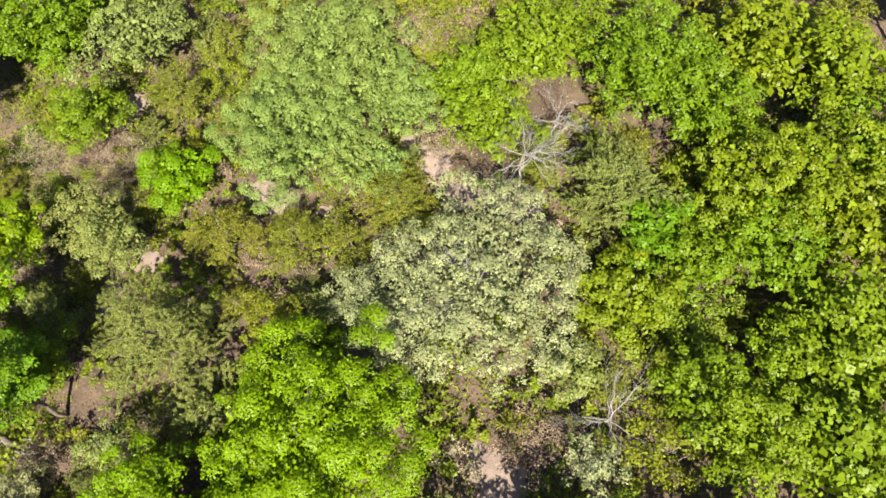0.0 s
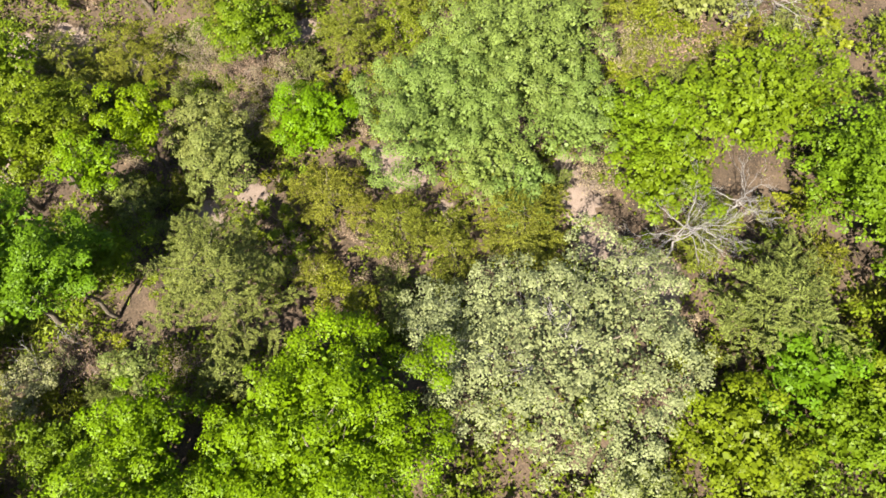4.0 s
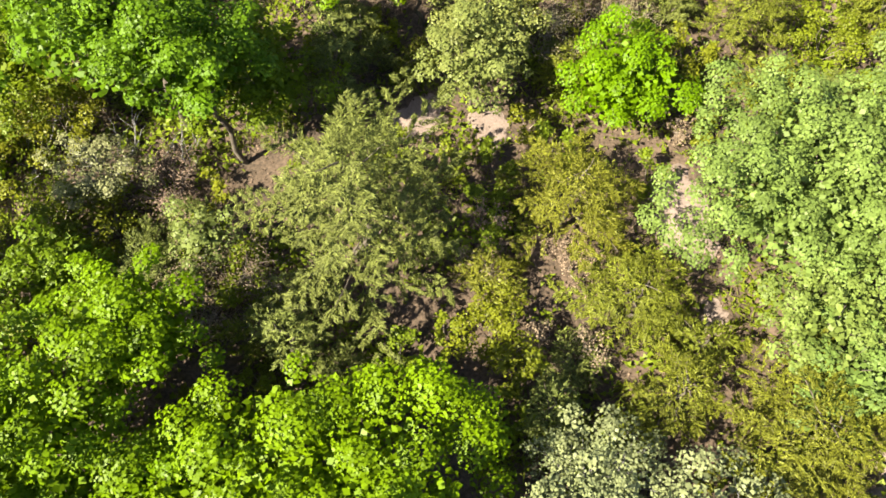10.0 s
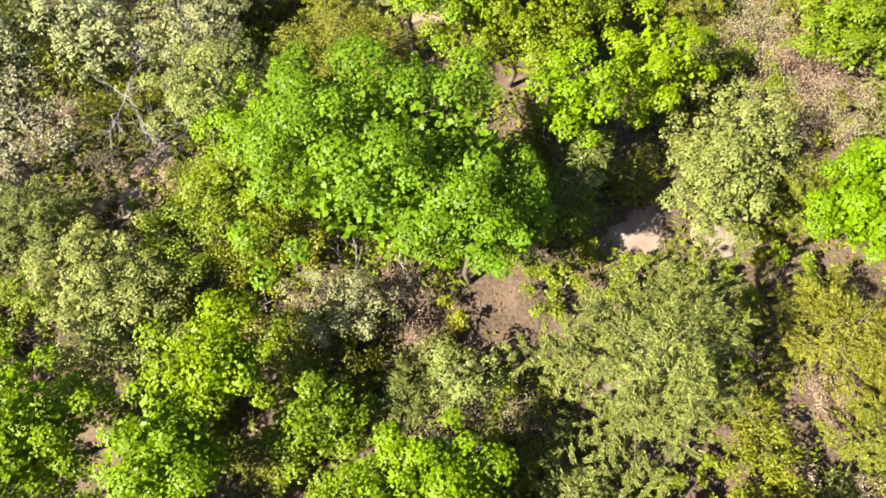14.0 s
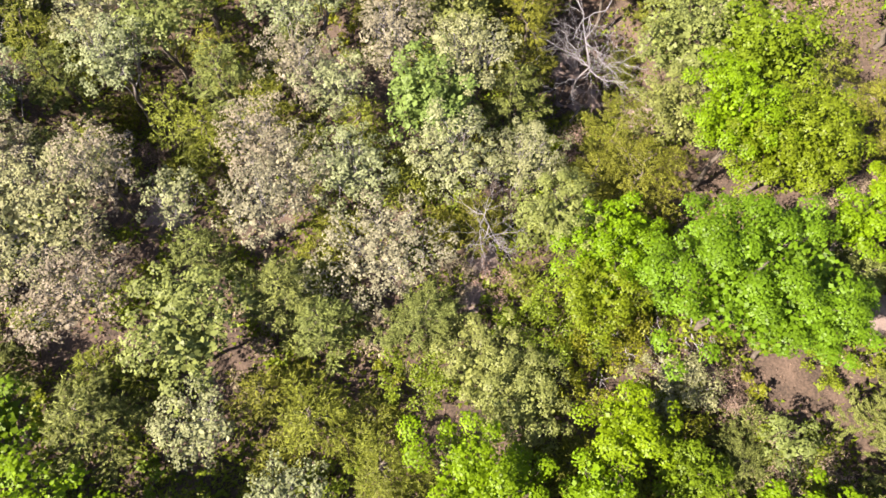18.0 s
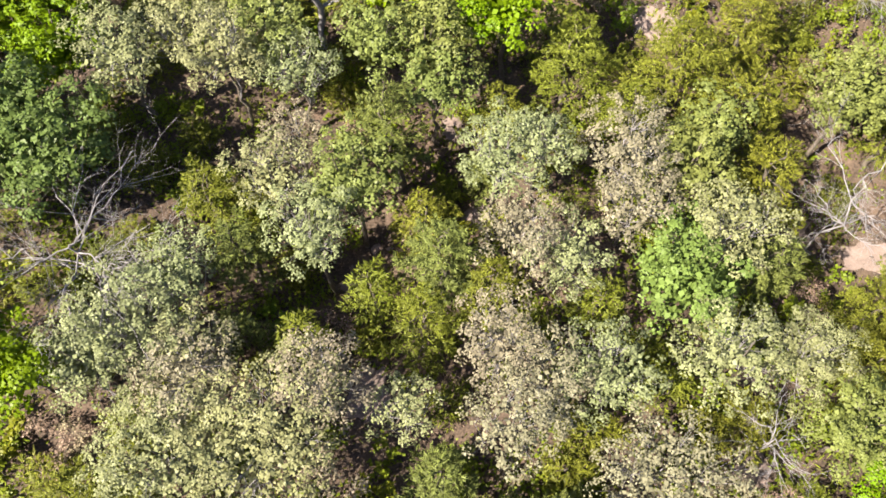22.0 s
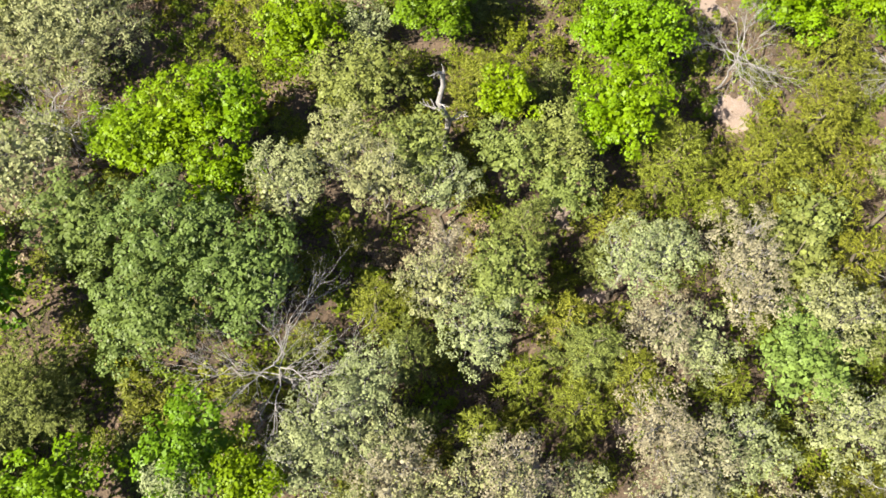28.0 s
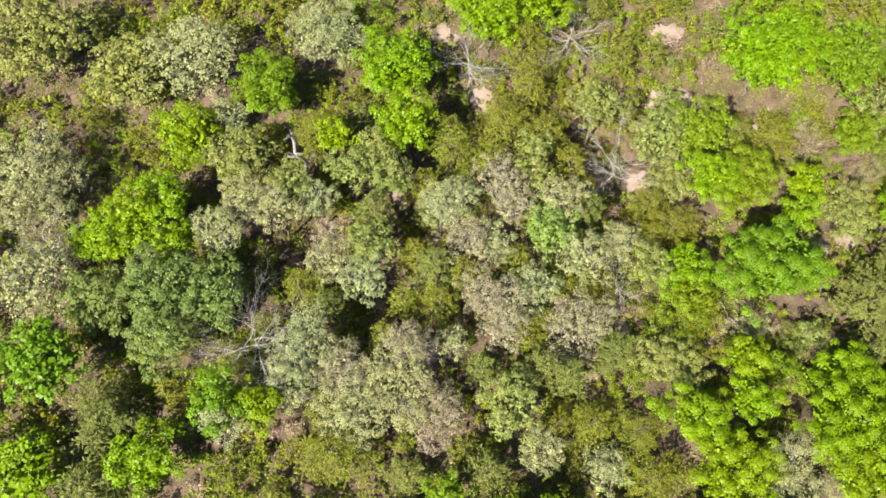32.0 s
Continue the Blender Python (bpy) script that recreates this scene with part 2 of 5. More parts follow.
# ---- plants ----
def broadleaf(x, y, h, r, kind):
    """A broad-leaved tree: trunk, limbs, twigs, and a crown of rounded leaf clumps with shade between them."""
    name, label, material, size, lai, openness, tuft, inside = BROAD[kind]
    ob, rng = thing(name, x, y, size_word(r, 1.9, 4.2) + label, "tree", "woodland trees")
    thin = kind in "PQ"
    low = max(h * 0.18, h - (1.15 * r + 2.0))
    mid, half = np.array([0, 0, low * 0.45 + h * 0.55]), h * 0.45 - low * 0.45
    lobes = int(np.clip(8 + 4.6 * r, 13, 50) * openness)
    size *= fineness(x, y)
    k = np.arange(lobes)
    up = 1 - 1.5 * (k + 0.5) / lobes
    az = k * 2.39996 + rng.normal(size=lobes) * 0.35
    ph = rng.uniform(0, 6.28, 3)
    outline = 1 + 0.15 * np.sin(2 * az + ph[0]) + 0.1 * np.sin(3 * az + ph[1]) + 0.12 * np.sin(5 * az + ph[2])
    flat = np.sqrt(np.maximum(0, 1 - up**2))
    reach = outline * rng.uniform(0.5, 0.82, lobes)
    big = r * rng.uniform(0.2, 0.36, lobes) * (22 / lobes) ** 0.4
    centre = mid + np.stack([np.cos(az) * flat * reach * r, np.sin(az) * flat * reach * r, up * half * rng.uniform(0.35, 1.12, lobes)], 1)
    out = unit(centre - mid)
    # leaf clumps on the faces of the lobes, kept apart so that shade shows between them
    rc = tuft * (0.98 + 0.09 * r)
    tries = int(9 * (r / rc) ** 2)
    lobe = rng.choice(lobes, tries, p=big**2 / (big**2).sum())
    sd = unit(rng.normal(size=(tries, 3)) + out[lobe] * 0.7 + [0, 0, 0.75])
    spot = centre[lobe] + sd * big[lobe][:, None] * rng.uniform(0.75, 1.15, (tries, 1)) * [1, 1, 0.8]
    kept = np.zeros((0, 3))
    picks = []
    for i in range(tries):
        if len(kept) == 0 or ((kept - spot[i]) ** 2).sum(1).min() > (1.6 * rc) ** 2:
            kept = np.concatenate([kept, spot[i : i + 1]])
            picks.append(i)
    sprays = len(picks)
    total = int(lai * np.pi * r * r / (0.4 * size * size))
    grow = rng.uniform(0.6, 1.3, sprays)
    which = rng.choice(sprays, total, p=grow**2 / (grow**2).sum())
    d = unit(rng.normal(size=(total, 3)) + sd[picks][which] * 0.5 + [0, 0, 0.65])
    at = kept[which] + d * (rc * grow[which] * rng.uniform(0.3, 1.05, total) ** 0.55)[:, None] * [1, 1, 0.65]
    normal = d * 0.7 + [0, 0, 0.5] + rng.normal(size=(total, 3)) * (0.34 if thin else 0.22)
    ahead = d + rng.normal(size=(total, 3)) * 0.7
    grown = size * rng.uniform(0.6, 1.3, total)
    inner = 2.3 * size
    deep = int(inside * np.pi * r * r / (0.4 * inner * inner))
    dd = unit(rng.normal(size=(deep, 3)) - [0, 0, 0.3])
    at = np.concatenate([at, mid + dd * rng.uniform(0.2, 0.74, (deep, 1)) * [r, r, half]])
    normal = np.concatenate([normal, rng.normal(size=(deep, 3)) * 0.5 + [0, 0, 0.8]])
    ahead = np.concatenate([ahead, rng.normal(size=(deep, 3))])
    grown = np.concatenate([grown, np.full(deep, inner)])
    part("crown", kites("crown", at, normal, ahead, grown, grown * 0.8, material), ob)
    wide = 0.009 * h + 0.014 * r
    fork = np.array([rng.normal() * 0.1, rng.normal() * 0.1, low])
    top = mid + [rng.normal() * 0.15 * r, rng.normal() * 0.15 * r, half * 0.7]
    line = np.concatenate([bowed(rng, (0, 0, -0.15), fork, 0.05, 5), bowed(rng, fork, top, 0.08, 5)[1:]])
    part("trunk", tubes("trunk", [(line, wide * np.linspace(1.25, 0.25, len(line)))], BARK, 8), ob)
    for i in rng.choice(lobes, min(9 if thin else 6, lobes), replace=False):
        start = line[3 + int(i) % 4]
        run = bowed(rng, start, centre[i] - [0, 0, 0.3 * big[i]], 0.07, 6)
        runs = [(run, wide * np.linspace(0.4, 0.09, 6))]
        near = kept[((kept - centre[i]) ** 2).sum(1).argsort()[: 7 if thin else 3]]
        for tip in near:
            runs.append((bowed(rng, run[3], tip + out[i] * (0.12 if thin else -0.2), 0.12, 4), wide * np.linspace(0.17, 0.045, 4)))
        part("limb", tubes("limb", runs, GREY if thin else BARK, 4), ob)
    return ob


def conifer(x, y, h, r, kind):
    """A juniper or young pine: whorls of feathery sprays round a stem."""
    name, label, material, blade, dense = CONE[kind]
    ob, rng = thing(name, x, y, size_word(r, 1.7, 3.2) + label, "tree", "woodland conifers")
    feathery = kind == "J"
    low, count = max(h * 0.06, h - 2.6 * r - 1.0), int(np.clip((22 if feathery else 21) * r, 34, 110))
    k = np.arange(count)
    z = low + (h - low) * ((k + rng.uniform(0, 1, count)) / count) ** 0.85
    f = (z - low) / (h - low)
    az = k * 2.39996 + rng.normal(size=count) * 0.2
    ph = rng.uniform(0, 6.28, 2)
    long = r * (1 - f ** (1.55 if feathery else 1.7)) ** 0.8 * (1 + 0.14 * np.sin(2 * az + ph[0]) + 0.14 * np.sin(3 * az + ph[1])) * rng.uniform(0.6, 1.16, count) + 0.15
    flatway = np.stack([np.cos(az), np.sin(az), 0 * az], 1)
    blade *= fineness(x, y) * (1.3 if r < 1.6 else 1.0)
    total = int(dense * np.pi * r * r / (0.21 * blade * blade))
    which = rng.choice(count, total, p=long**1.6 / (long**1.6).sum())
    # each bough carries twigs to both sides and ends in a point
    row = rng.integers(0, 10, total)
    s = 0.2 + 0.8 * ((row // 2 + 0.5 * (row % 2)) / 5.0) ** 0.8
    stray = rng.normal(size=(count, 10, 3)) * 0.22
    twig = ((0.36 if feathery else 0.42) * long[which] * (1.04 - s) + 0.1) * rng.uniform(0.55, 1.3, (count, 10))[which, row]
    along = rng.uniform(0, 1, total) ** 0.8
    sway = np.where(row % 2 == 0, 1.0, -1.0)
    side = np.stack([-np.sin(az), np.cos(az), 0 * az], 1)[which] * sway[:, None]
    lean = (0.5 if feathery else 0.32) + 0.45 * f + rng.normal(size=count) * 0.12
    ahead = flatway[which] * 0.75 + side * 0.7 + stray[which, row]
    at = flatway[which] * (s * long[which])[:, None] + ahead * (twig * along)[:, None] + rng.normal(size=(total, 3)) * 0.022 * min(r, 2)
    reach = s * long[which] + 0.75 * twig * along
    at[:, 2] += z[which] + lean[which] * reach - 0.2 * reach**2 / np.maximum(long[which], 0.3) - 0.12 * twig * along
    ahead = ahead + rng.normal(size=(total, 3)) * 0.26 + [0, 0, 0.2]
    normal = np.array([0, 0, 1.0]) + rng.normal(size=(total, 3)) * 0.42 + flatway[which] * 0.3
    grown = blade * rng.uniform(0.6, 1.3, total) * 1.25
    part("foliage", blades("foliage", at, normal, ahead, grown, grown * 0.3, material), ob)
    line = bowed(rng, (0, 0, -0.15), (rng.normal() * 0.05, rng.normal() * 0.05, h * 0.97), 0.02, 7)
    part("trunk", tubes("trunk", [(line, (0.02 * h + 0.02) * np.linspace(1.2, 0.1, 7))], BARK, 7), ob)
    for i in range(3, count, count // (7 if r > 1.6 else 3)):
        end = flatway[i] * long[i] * 0.8 + [0, 0, z[i] + lean[i] * 0.8 * long[i] - 0.14 * long[i]]
        part("branch", tubes("branch", [(bowed(rng, (0, 0, z[i]), end, 0.04, 5), 0.036 * np.linspace(1, 0.3, 5))], BARK, 5), ob)
    return ob


def twigs_from(rng, start, way, long, thick, depth):
    """Runs of a bare branch that splits again and again."""
    way = unit(np.asarray(way, float))
    end = np.asarray(start) + way * long
    run = bowed(rng, start, end, 0.13, 4)
    runs = [(run, thick * np.linspace(1, 0.45, 4))]
    if depth > 0:
        for j in range(rng.integers(3, 6)):
            s = rng.integers(1, 4)
            turned = unit(way + rng.normal(size=3) * 0.55 + [0, 0, 0.08])
            runs += twigs_from(rng, run[s], turned, long * rng.uniform(0.42, 0.68), thick * (0.62 - 0.06 * s), depth - 1)
    return runs


def bough(rng, start, way, long, thick, depth, sides, parent, name="limb"):
    """A bare crooked limb as one part, with its side branches as parts of their own under it."""
    way = unit(np.asarray(way, float))
    run = bowed(rng, start, np.asarray(start) + way * long, 0.16, 8)
    limb = part(name, tubes(name, [(run, thick * np.linspace(1, 0.35, 8))], GREY, sides), parent)
    for j in range(6 if depth > 1 else 7):
        s = 2 + (j * 3) % 6
        turned = unit(way + rng.normal(size=3) * 0.6 + [0, 0, 0.06])
        runs = twigs_from(rng, run[s], turned, long * rng.uniform(0.3, 0.62), thick * (0.66 - 0.05 * s), depth - 1)
        part("side_branch", tubes("side_branch", runs, GREY, 3), limb)


def dead_tree(x, y, h, r, label="leafless grey dead tree with forked branches"):
    ob, rng = thing("dead_tree", x, y, label, "dead tree", "dead trees")
    limbs = int(np.clip(6 + 1.9 * r, 7, 14))
    top = np.array([rng.normal() * 0.25, rng.normal() * 0.25, h - 0.55 * r])
    line = bowed(rng, (0, 0, -0.15), top, 0.08, 8)
    part("trunk", tubes("trunk", [(line, (0.035 + 0.012 * r) * np.linspace(1.2, 0.4, 8))], GREY, 8), ob)
    for i in range(limbs):
        az = i * 2.39996 + rng.normal() * 0.3
        way = (np.cos(az), np.sin(az), rng.uniform(-0.05, 0.42))
        bough(rng, line[4 + i % 4], way, r * rng.uniform(0.75, 1.3), 0.013 + 0.0058 * r, 3 if r > 2.6 else 2, 5, ob)
    return ob


def fallen_branch(x, y, r):
    """A dead limb with its twigs lying on the ground."""
    ob, rng = thing("fallen_branch", x, y, "bleached dead branch with twigs fallen among the shrubs", "branch", "fallen branches")
    az = rng.uniform(0, 6.28)
    for i in range(3):
        a = az + (0, 0.5, 3.3)[i]
        way = (np.cos(a), np.sin(a), 0.1)
        bough(rng, (0, 0, 0.1 + 0.12 * i), way, r * (1.0, 0.8, 0.6)[i], 0.045, 1, 5, ob)
    return ob


def size_word(r, small, large):
    return "small " if r < small else "large " if r > large else ""


def snag(x, y, h, r):
    """A broken, bleached standing trunk with a few stubs."""
    ob, rng = thing("snag", x, y, "bleached standing trunk with a broken top and stubs", "dead tree", "dead trees")
    line = bowed(rng, (0, 0, -0.15), (0.1, 0.15, h), 0.03, 8)
    part("trunk", tubes("trunk", [(line, np.linspace(0.22, 0.13, 8))], GREY, 9), ob)
    for i in range(6):
        az = i * 2.4 + 0.5
        way = (np.cos(az), np.sin(az), 0.5)
        part("stub", tubes("stub", twigs_from(rng, line[3 + i % 5], way, r * rng.uniform(0.5, 1.0), 0.07, 1), GREY, 5), ob)
    return ob


def shrub(x, y, h, r, kind="S"):
    """A low bush: stems from one root and loose leaf sprays; kind H is nearly bare."""
    bare = kind == "H"
    ob, rng = thing("bare_shrub" if bare else "shrub", x, y,
                    "nearly bare brown shrub with thin pinkish twigs" if bare else "low yellow-green leafy shrub on the woodland floor",
                    "shrub", "bare shrubs" if bare else "leafy shrubs")
    stems = int(np.clip(4 * r, 4, 11)) if r > 1.6 else 3
    az = np.arange(stems) * 2.39996 + rng.normal(size=stems) * 0.3
    reach = r * np.sqrt((np.arange(stems) + 0.6) / stems) * rng.uniform(0.75, 1.0, stems)
    dome = np.sqrt(np.maximum(0.1, 1 - 0.75 * (reach / r) ** 2))
    tips = np.stack([np.cos(az) * reach, np.sin(az) * reach, h * dome * rng.uniform(0.7, 1.0, stems)], 1)
    ends = []
    for i in range(stems):
        root = np.array([np.cos(az[i]) * 0.06, np.sin(az[i]) * 0.06, -0.08])
        run = bowed(rng, root, tips[i], 0.12, 5)
        runs = [(run, 0.03 * np.linspace(1, 0.3, 5))]
        ends.append(run[4])
        for j in range(10 if bare else 3):
            way = unit(rng.normal(size=3) + unit(tips[i]) * 0.7 + [0, 0, 0.25]) * r * rng.uniform(0.22, 0.46)
            end = run[2 + j % 3] + way * [1, 1, 0.6]
            end[2] = max(end[2], 0.15)
            runs.append((bowed(rng, run[2 + j % 3], end, 0.15, 4), (0.013 if bare else 0.012) * np.linspace(1, 0.4, 4)))
            ends.append(end)
        part("stem", tubes("stem", runs, TWIG, 3), ob)
    ends = np.array(ends)
    size = (0.11 if bare else 0.185) * fineness(x, y) * (1.25 if r < 1.6 else 1.0)
    total = int((0.55 if bare else 1.15) * np.pi * r * r / (0.4 * size * size))
    which = rng.integers(0, len(ends), total)
    d = unit(rng.normal(size=(total, 3)) + [0, 0, 0.6])
    at = ends[which] + d * r * 0.2 * rng.uniform(0.15, 1.1, (total, 1)) ** 0.6 * [1, 1, 0.7]
    at[:, 2] = np.maximum(at[:, 2], 0.08)
    grown = size * rng.uniform(0.6, 1.3, total)
    part("leaves", kites("leaves", at, d * 0.6 + [0, 0, 0.6] + rng.normal(size=(total, 3)) * 0.4, d + rng.normal(size=(total, 3)), grown, grown * 0.76,
                         DRY if bare else SHRUB), ob)
    return ob


# name, label, leaf, leaf length, leaf cover, lobes, clump radius, inner cover
BROAD = {
    "M": ("maple_tree", "bright yellow-green maple in full fresh spring leaf", MAPLE, 0.21, 1.7, 1.0, 0.46, 2.0),
    "K": ("maple_tree", "deep-green maple with a dense glossy crown", DEEP, 0.21, 1.7, 1.0, 0.46, 2.0),
    "O": ("oak_tree", "mid-green oak with dense young foliage", OAK, 0.21, 1.6, 1.0, 0.42, 1.9),
    "P": ("oak_tree", "pale silvery-green oak with sparse opening leaves", PALE, 0.14, 1.0, 1.1, 0.34, 0.5),
    "Q": ("oak_tree", "pale pinkish-tan oak with thin half-open leaves", TAN, 0.138, 0.85, 1.1, 0.32, 0.35),
    "G": ("oak_tree", "light yellowish-green oak with half-open young leaves", LIGHT, 0.185, 1.3, 1.05, 0.36, 1.2),
    "B": ("ash_tree", "broad blue-green ash with a layered leafy crown", BLUE, 0.20, 1.6, 1.1, 0.4, 1.7),
    "L": ("ash_tree", "broad light mint-green ash in full airy leaf", MINT, 0.19, 1.6, 1.1, 0.38, 1.7),
}
CONE = {
    "J": ("juniper_tree", "dark olive-green juniper with feathery sprays", JUNIPER, 0.19, 2.5),
    "Y": ("pine_tree", "young yellow-olive pine with soft bushy needles", PINE, 0.19, 1.7),
}

# ---- ground ----
edge = np.concatenate([[-700, -300, -150], np.linspace(-105, 85, 170), [130, 280, 700]])
gx, gy = np.meshgrid(edge, edge + 30, indexing="ij")
gz = ground_z(gx, gy) + 0.06 * np.sin(gx * 1.4) * np.sin(gy * 1.1)
gi, gj = np.meshgrid(np.arange(len(edge) - 1), np.arange(len(edge) - 1), indexing="ij")
w = len(edge)
quads = np.stack([gi * w + gj, (gi + 1) * w + gj, (gi + 1) * w + gj + 1, gi * w + gj + 1], -1)
ground = new("ground", mesh_of("ground", np.stack([gx, gy, gz], -1).reshape(-1, 3), 4, quads, SOIL))
tagged(ground, "pinkish-brown woodland floor of leaf litter and soil", "ground", kind="structure")


worn = []


def bare_patch(x, y, r, seed):
    """A worn patch of pale sandy soil on the ground, with a ragged edge."""
    worn.append((x, y, r))
    rng = np.random.default_rng(seed)
    ph = rng.uniform(0, 6.28, 4)
    rings, spokes = 6, 40
    az = np.arange(spokes) * 2 * np.pi / spokes
    edge_r = r * (1 + 0.22 * np.sin(2 * az + ph[0]) + 0.16 * np.sin(3 * az + ph[1]) + 0.1 * np.sin(7 * az + ph[2]) + 0.07 * np.sin(11 * az + ph[3]))
    s = np.linspace(0.05, 1, rings)[:, None]
    px, py = x + s * edge_r * np.cos(az), y + s * edge_r * np.sin(az)
    pz = ground_z(px, py) + 0.06 * np.sin(px * 1.4) * np.sin(py * 1.1) + 0.035 * (1 - s**3) + 0.004
    i, j = np.meshgrid(np.arange(rings - 1), np.arange(spokes), indexing="ij")
    k = (j + 1) % spokes
    q = np.stack([i * spokes + j, (i + 1) * spokes + j, (i + 1) * spokes + k, i * spokes + k], -1)
    ob = new("bare_soil", mesh_of("bare_soil", np.stack([px, py, pz], -1).reshape(-1, 3), 4, q, SAND))
    tagged(ob, "worn patch of pale pinkish sandy soil", "bare soil", kind="structure")


def on_worn(x, y):
    """How far a place lies inside a worn patch: 0 outside to 1 in the middle."""
    deep = np.zeros(len(x))
    for px, py, pr in worn:
        deep = np.maximum(deep, 1 - np.hypot(x - px, y - py) / pr)
    return deep


bare_patch(16.39, 21.28, 1.33, 40)
bare_patch(16.01, 22.84, 0.87, 41)
bare_patch(17.03, 17.62, 0.64, 42)
bare_patch(9.04, 25.49, 0.89, 43)
bare_patch(23.24, 13.27, 1.55, 44)
bare_patch(22.15, 10.62, 1.38, 45)
bare_patch(23.01, 7.04, 1.51, 46)
bare_patch(23.94, 15.19, 1.06, 47)
bare_patch(18.16, 34.49, 1.43, 48)
bare_patch(3.03, 48.09, 1.36, 49)
bare_patch(-31.84, 41.17, 1.11, 50)
bare_patch(-33.00, 39.72, 0.89, 51)
bare_patch(-27.18, 48.54, 0.83, 52)
bare_patch(-25.69, 43.25, 0.89, 53)
bare_patch(-22.08, 40.89, 0.76, 54)
bare_patch(-25.48, 34.50, 0.79, 55)
bare_patch(-14.45, 26.85, 0.72, 56)
bare_patch(-31.25, 32.27, 1.37, 57)
bare_patch(-6.74, 43.09, 1.60, 58)
bare_patch(-7.60, 45.08, 1.60, 59)
bare_patch(5.47, 42.95, 1.57, 60)
bare_patch(-3.24, 29.98, 1.05, 61)
bare_patch(-15.30, 64.03, 1.39, 62)
bare_patch(-14.73, 55.44, 1.31, 63)
bare_patch(-13.97, 28.60, 0.96, 64)
bare_patch(6.00, 25.89, 1.22, 65)
bare_patch(7.20, 1.04, 1.58, 66)
bare_patch(7.49, 54.65, 1.60, 67)
bare_patch(5.91, 47.28, 1.60, 68)
bare_patch(8.69, 41.78, 1.60, 69)
bare_patch(-2.69, 41.43, 1.60, 70)


def scatter(name, count, size, slim, flat, material, label, category, seed, lift=0.02):
    rng = np.random.default_rng(seed)
    x, y = rng.uniform(-72, 51, count), rng.uniform(-21, 84, count)
    clear = on_worn(x, y) < rng.uniform(0.02, 0.9, count) ** 1.5
    x, y = x[clear], y[clear]
    count = len(x)
    at = np.stack([x, y, ground_z(x, y) + lift + rng.uniform(0, 0.06, count)], 1)
    normal = np.array([0, 0, 1.0]) + rng.normal(size=(count, 3)) * flat
    grown = size * rng.uniform(0.5, 1.4, count)
    ob = new(name, blades(name, at, normal, rng.normal(size=(count, 3)), grown, grown * slim, material))
    return tagged(ob, label, category, kind="stuff")


scatter("leaf_litter", 150000, 0.125, 0.7, 0.35, LITTER, "fallen tan oak leaves over the woodland floor", "leaf litter", 5)


def clumped(name, clumps, each, spread, size, slim, tall, material, label, category, seed):
    rng = np.random.default_rng(seed)
    cx, cy = rng.uniform(-69, 48, clumps), rng.uniform(-18, 81, clumps)
    which = np.repeat(np.arange(clumps), each)
    off = rng.normal(size=(len(which), 2)) * spread * rng.uniform(0.5, 1.4, clumps)[which][:, None]
    x, y = cx[which] + off[:, 0], cy[which] + off[:, 1]
    free = on_worn(x, y) < 0.12
    which, off, x, y = which[free], off[free], x[free], y[free]
    hump = tall * rng.uniform(0.3, 1.2, clumps)[which] * np.exp(-(off**2).sum(1) / (2 * spread**2))
    at = np.stack([x, y, ground_z(x, y) + 0.03 + hump * rng.uniform(0.2, 1, len(which))], 1)
    normal = np.array([0, 0, 0.8]) + rng.normal(size=(len(which), 3)) * 0.5
    grown = size * rng.uniform(0.6, 1.3, len(which))
    ob = new(name, blades(name, at, normal, rng.normal(size=(len(which), 3)), grown, grown * slim, material))
    return tagged(ob, label, category, kind="stuff")


clumped("grass", 900, 130, 0.85, 0.4, 0.16, 0.35, GRASS, "thin yellow-green grass tufts between the trees", "grass", 8)
clumped("undergrowth", 1700, 130, 0.85, 0.22, 0.75, 1.0, SHRUB, "low leafy seedlings and brambles under the trees", "undergrowth", 9)

# ---- the plants, in their places ----
fallen_branch(-7.32, 24.46, 2.08)
fallen_branch(-3.54, 25.29, 1.74)
fallen_branch(-8.52, 23.27, 2.08)
fallen_branch(-5.24, 23.44, 2.20)
fallen_branch(-2.87, 23.30, 1.53)
snag(-34.93, 52.70, 7.5, 1.2)
broadleaf(15.36, 6.74, 5.6, 6.94, "P")
broadleaf(-55.19, 77.84, 7.2, 6.22, "G")
broadleaf(4.14, 9.66, 7.3, 5.83, "M")
broadleaf(-58.19, 60.99, 7.7, 5.29, "P")
broadleaf(-41.09, 68.20, 6.9, 5.28, "P")
broadleaf(25.01, 21.07, 8.5, 4.95, "L")
broadleaf(11.67, 45.05, 10.1, 4.79, "M")
broadleaf(19.32, 20.74, 7.0, 4.71, "L")
broadleaf(15.74, 46.40, 7.3, 4.67, "M")
dead_tree(-44.30, 37.10, 6.8, 4.51)
broadleaf(38.59, -3.03, 7.6, 4.50, "O")
broadleaf(-47.43, 69.30, 6.1, 4.45, "G")
broadleaf(-3.06, 25.28, 10.9, 4.43, "K")
broadleaf(-27.55, 65.92, 6.2, 4.31, "P")
broadleaf(33.94, 3.50, 7.0, 4.22, "O")
broadleaf(38.20, -7.38, 7.6, 4.10, "O")
broadleaf(19.32, 40.99, 6.7, 4.09, "O")
broadleaf(-4.08, 11.64, 8.0, 4.09, "M")
broadleaf(32.79, 10.51, 7.0, 4.09, "O")
broadleaf(30.69, -7.99, 7.2, 4.08, "O")
broadleaf(-11.19, 61.30, 6.6, 4.04, "M")
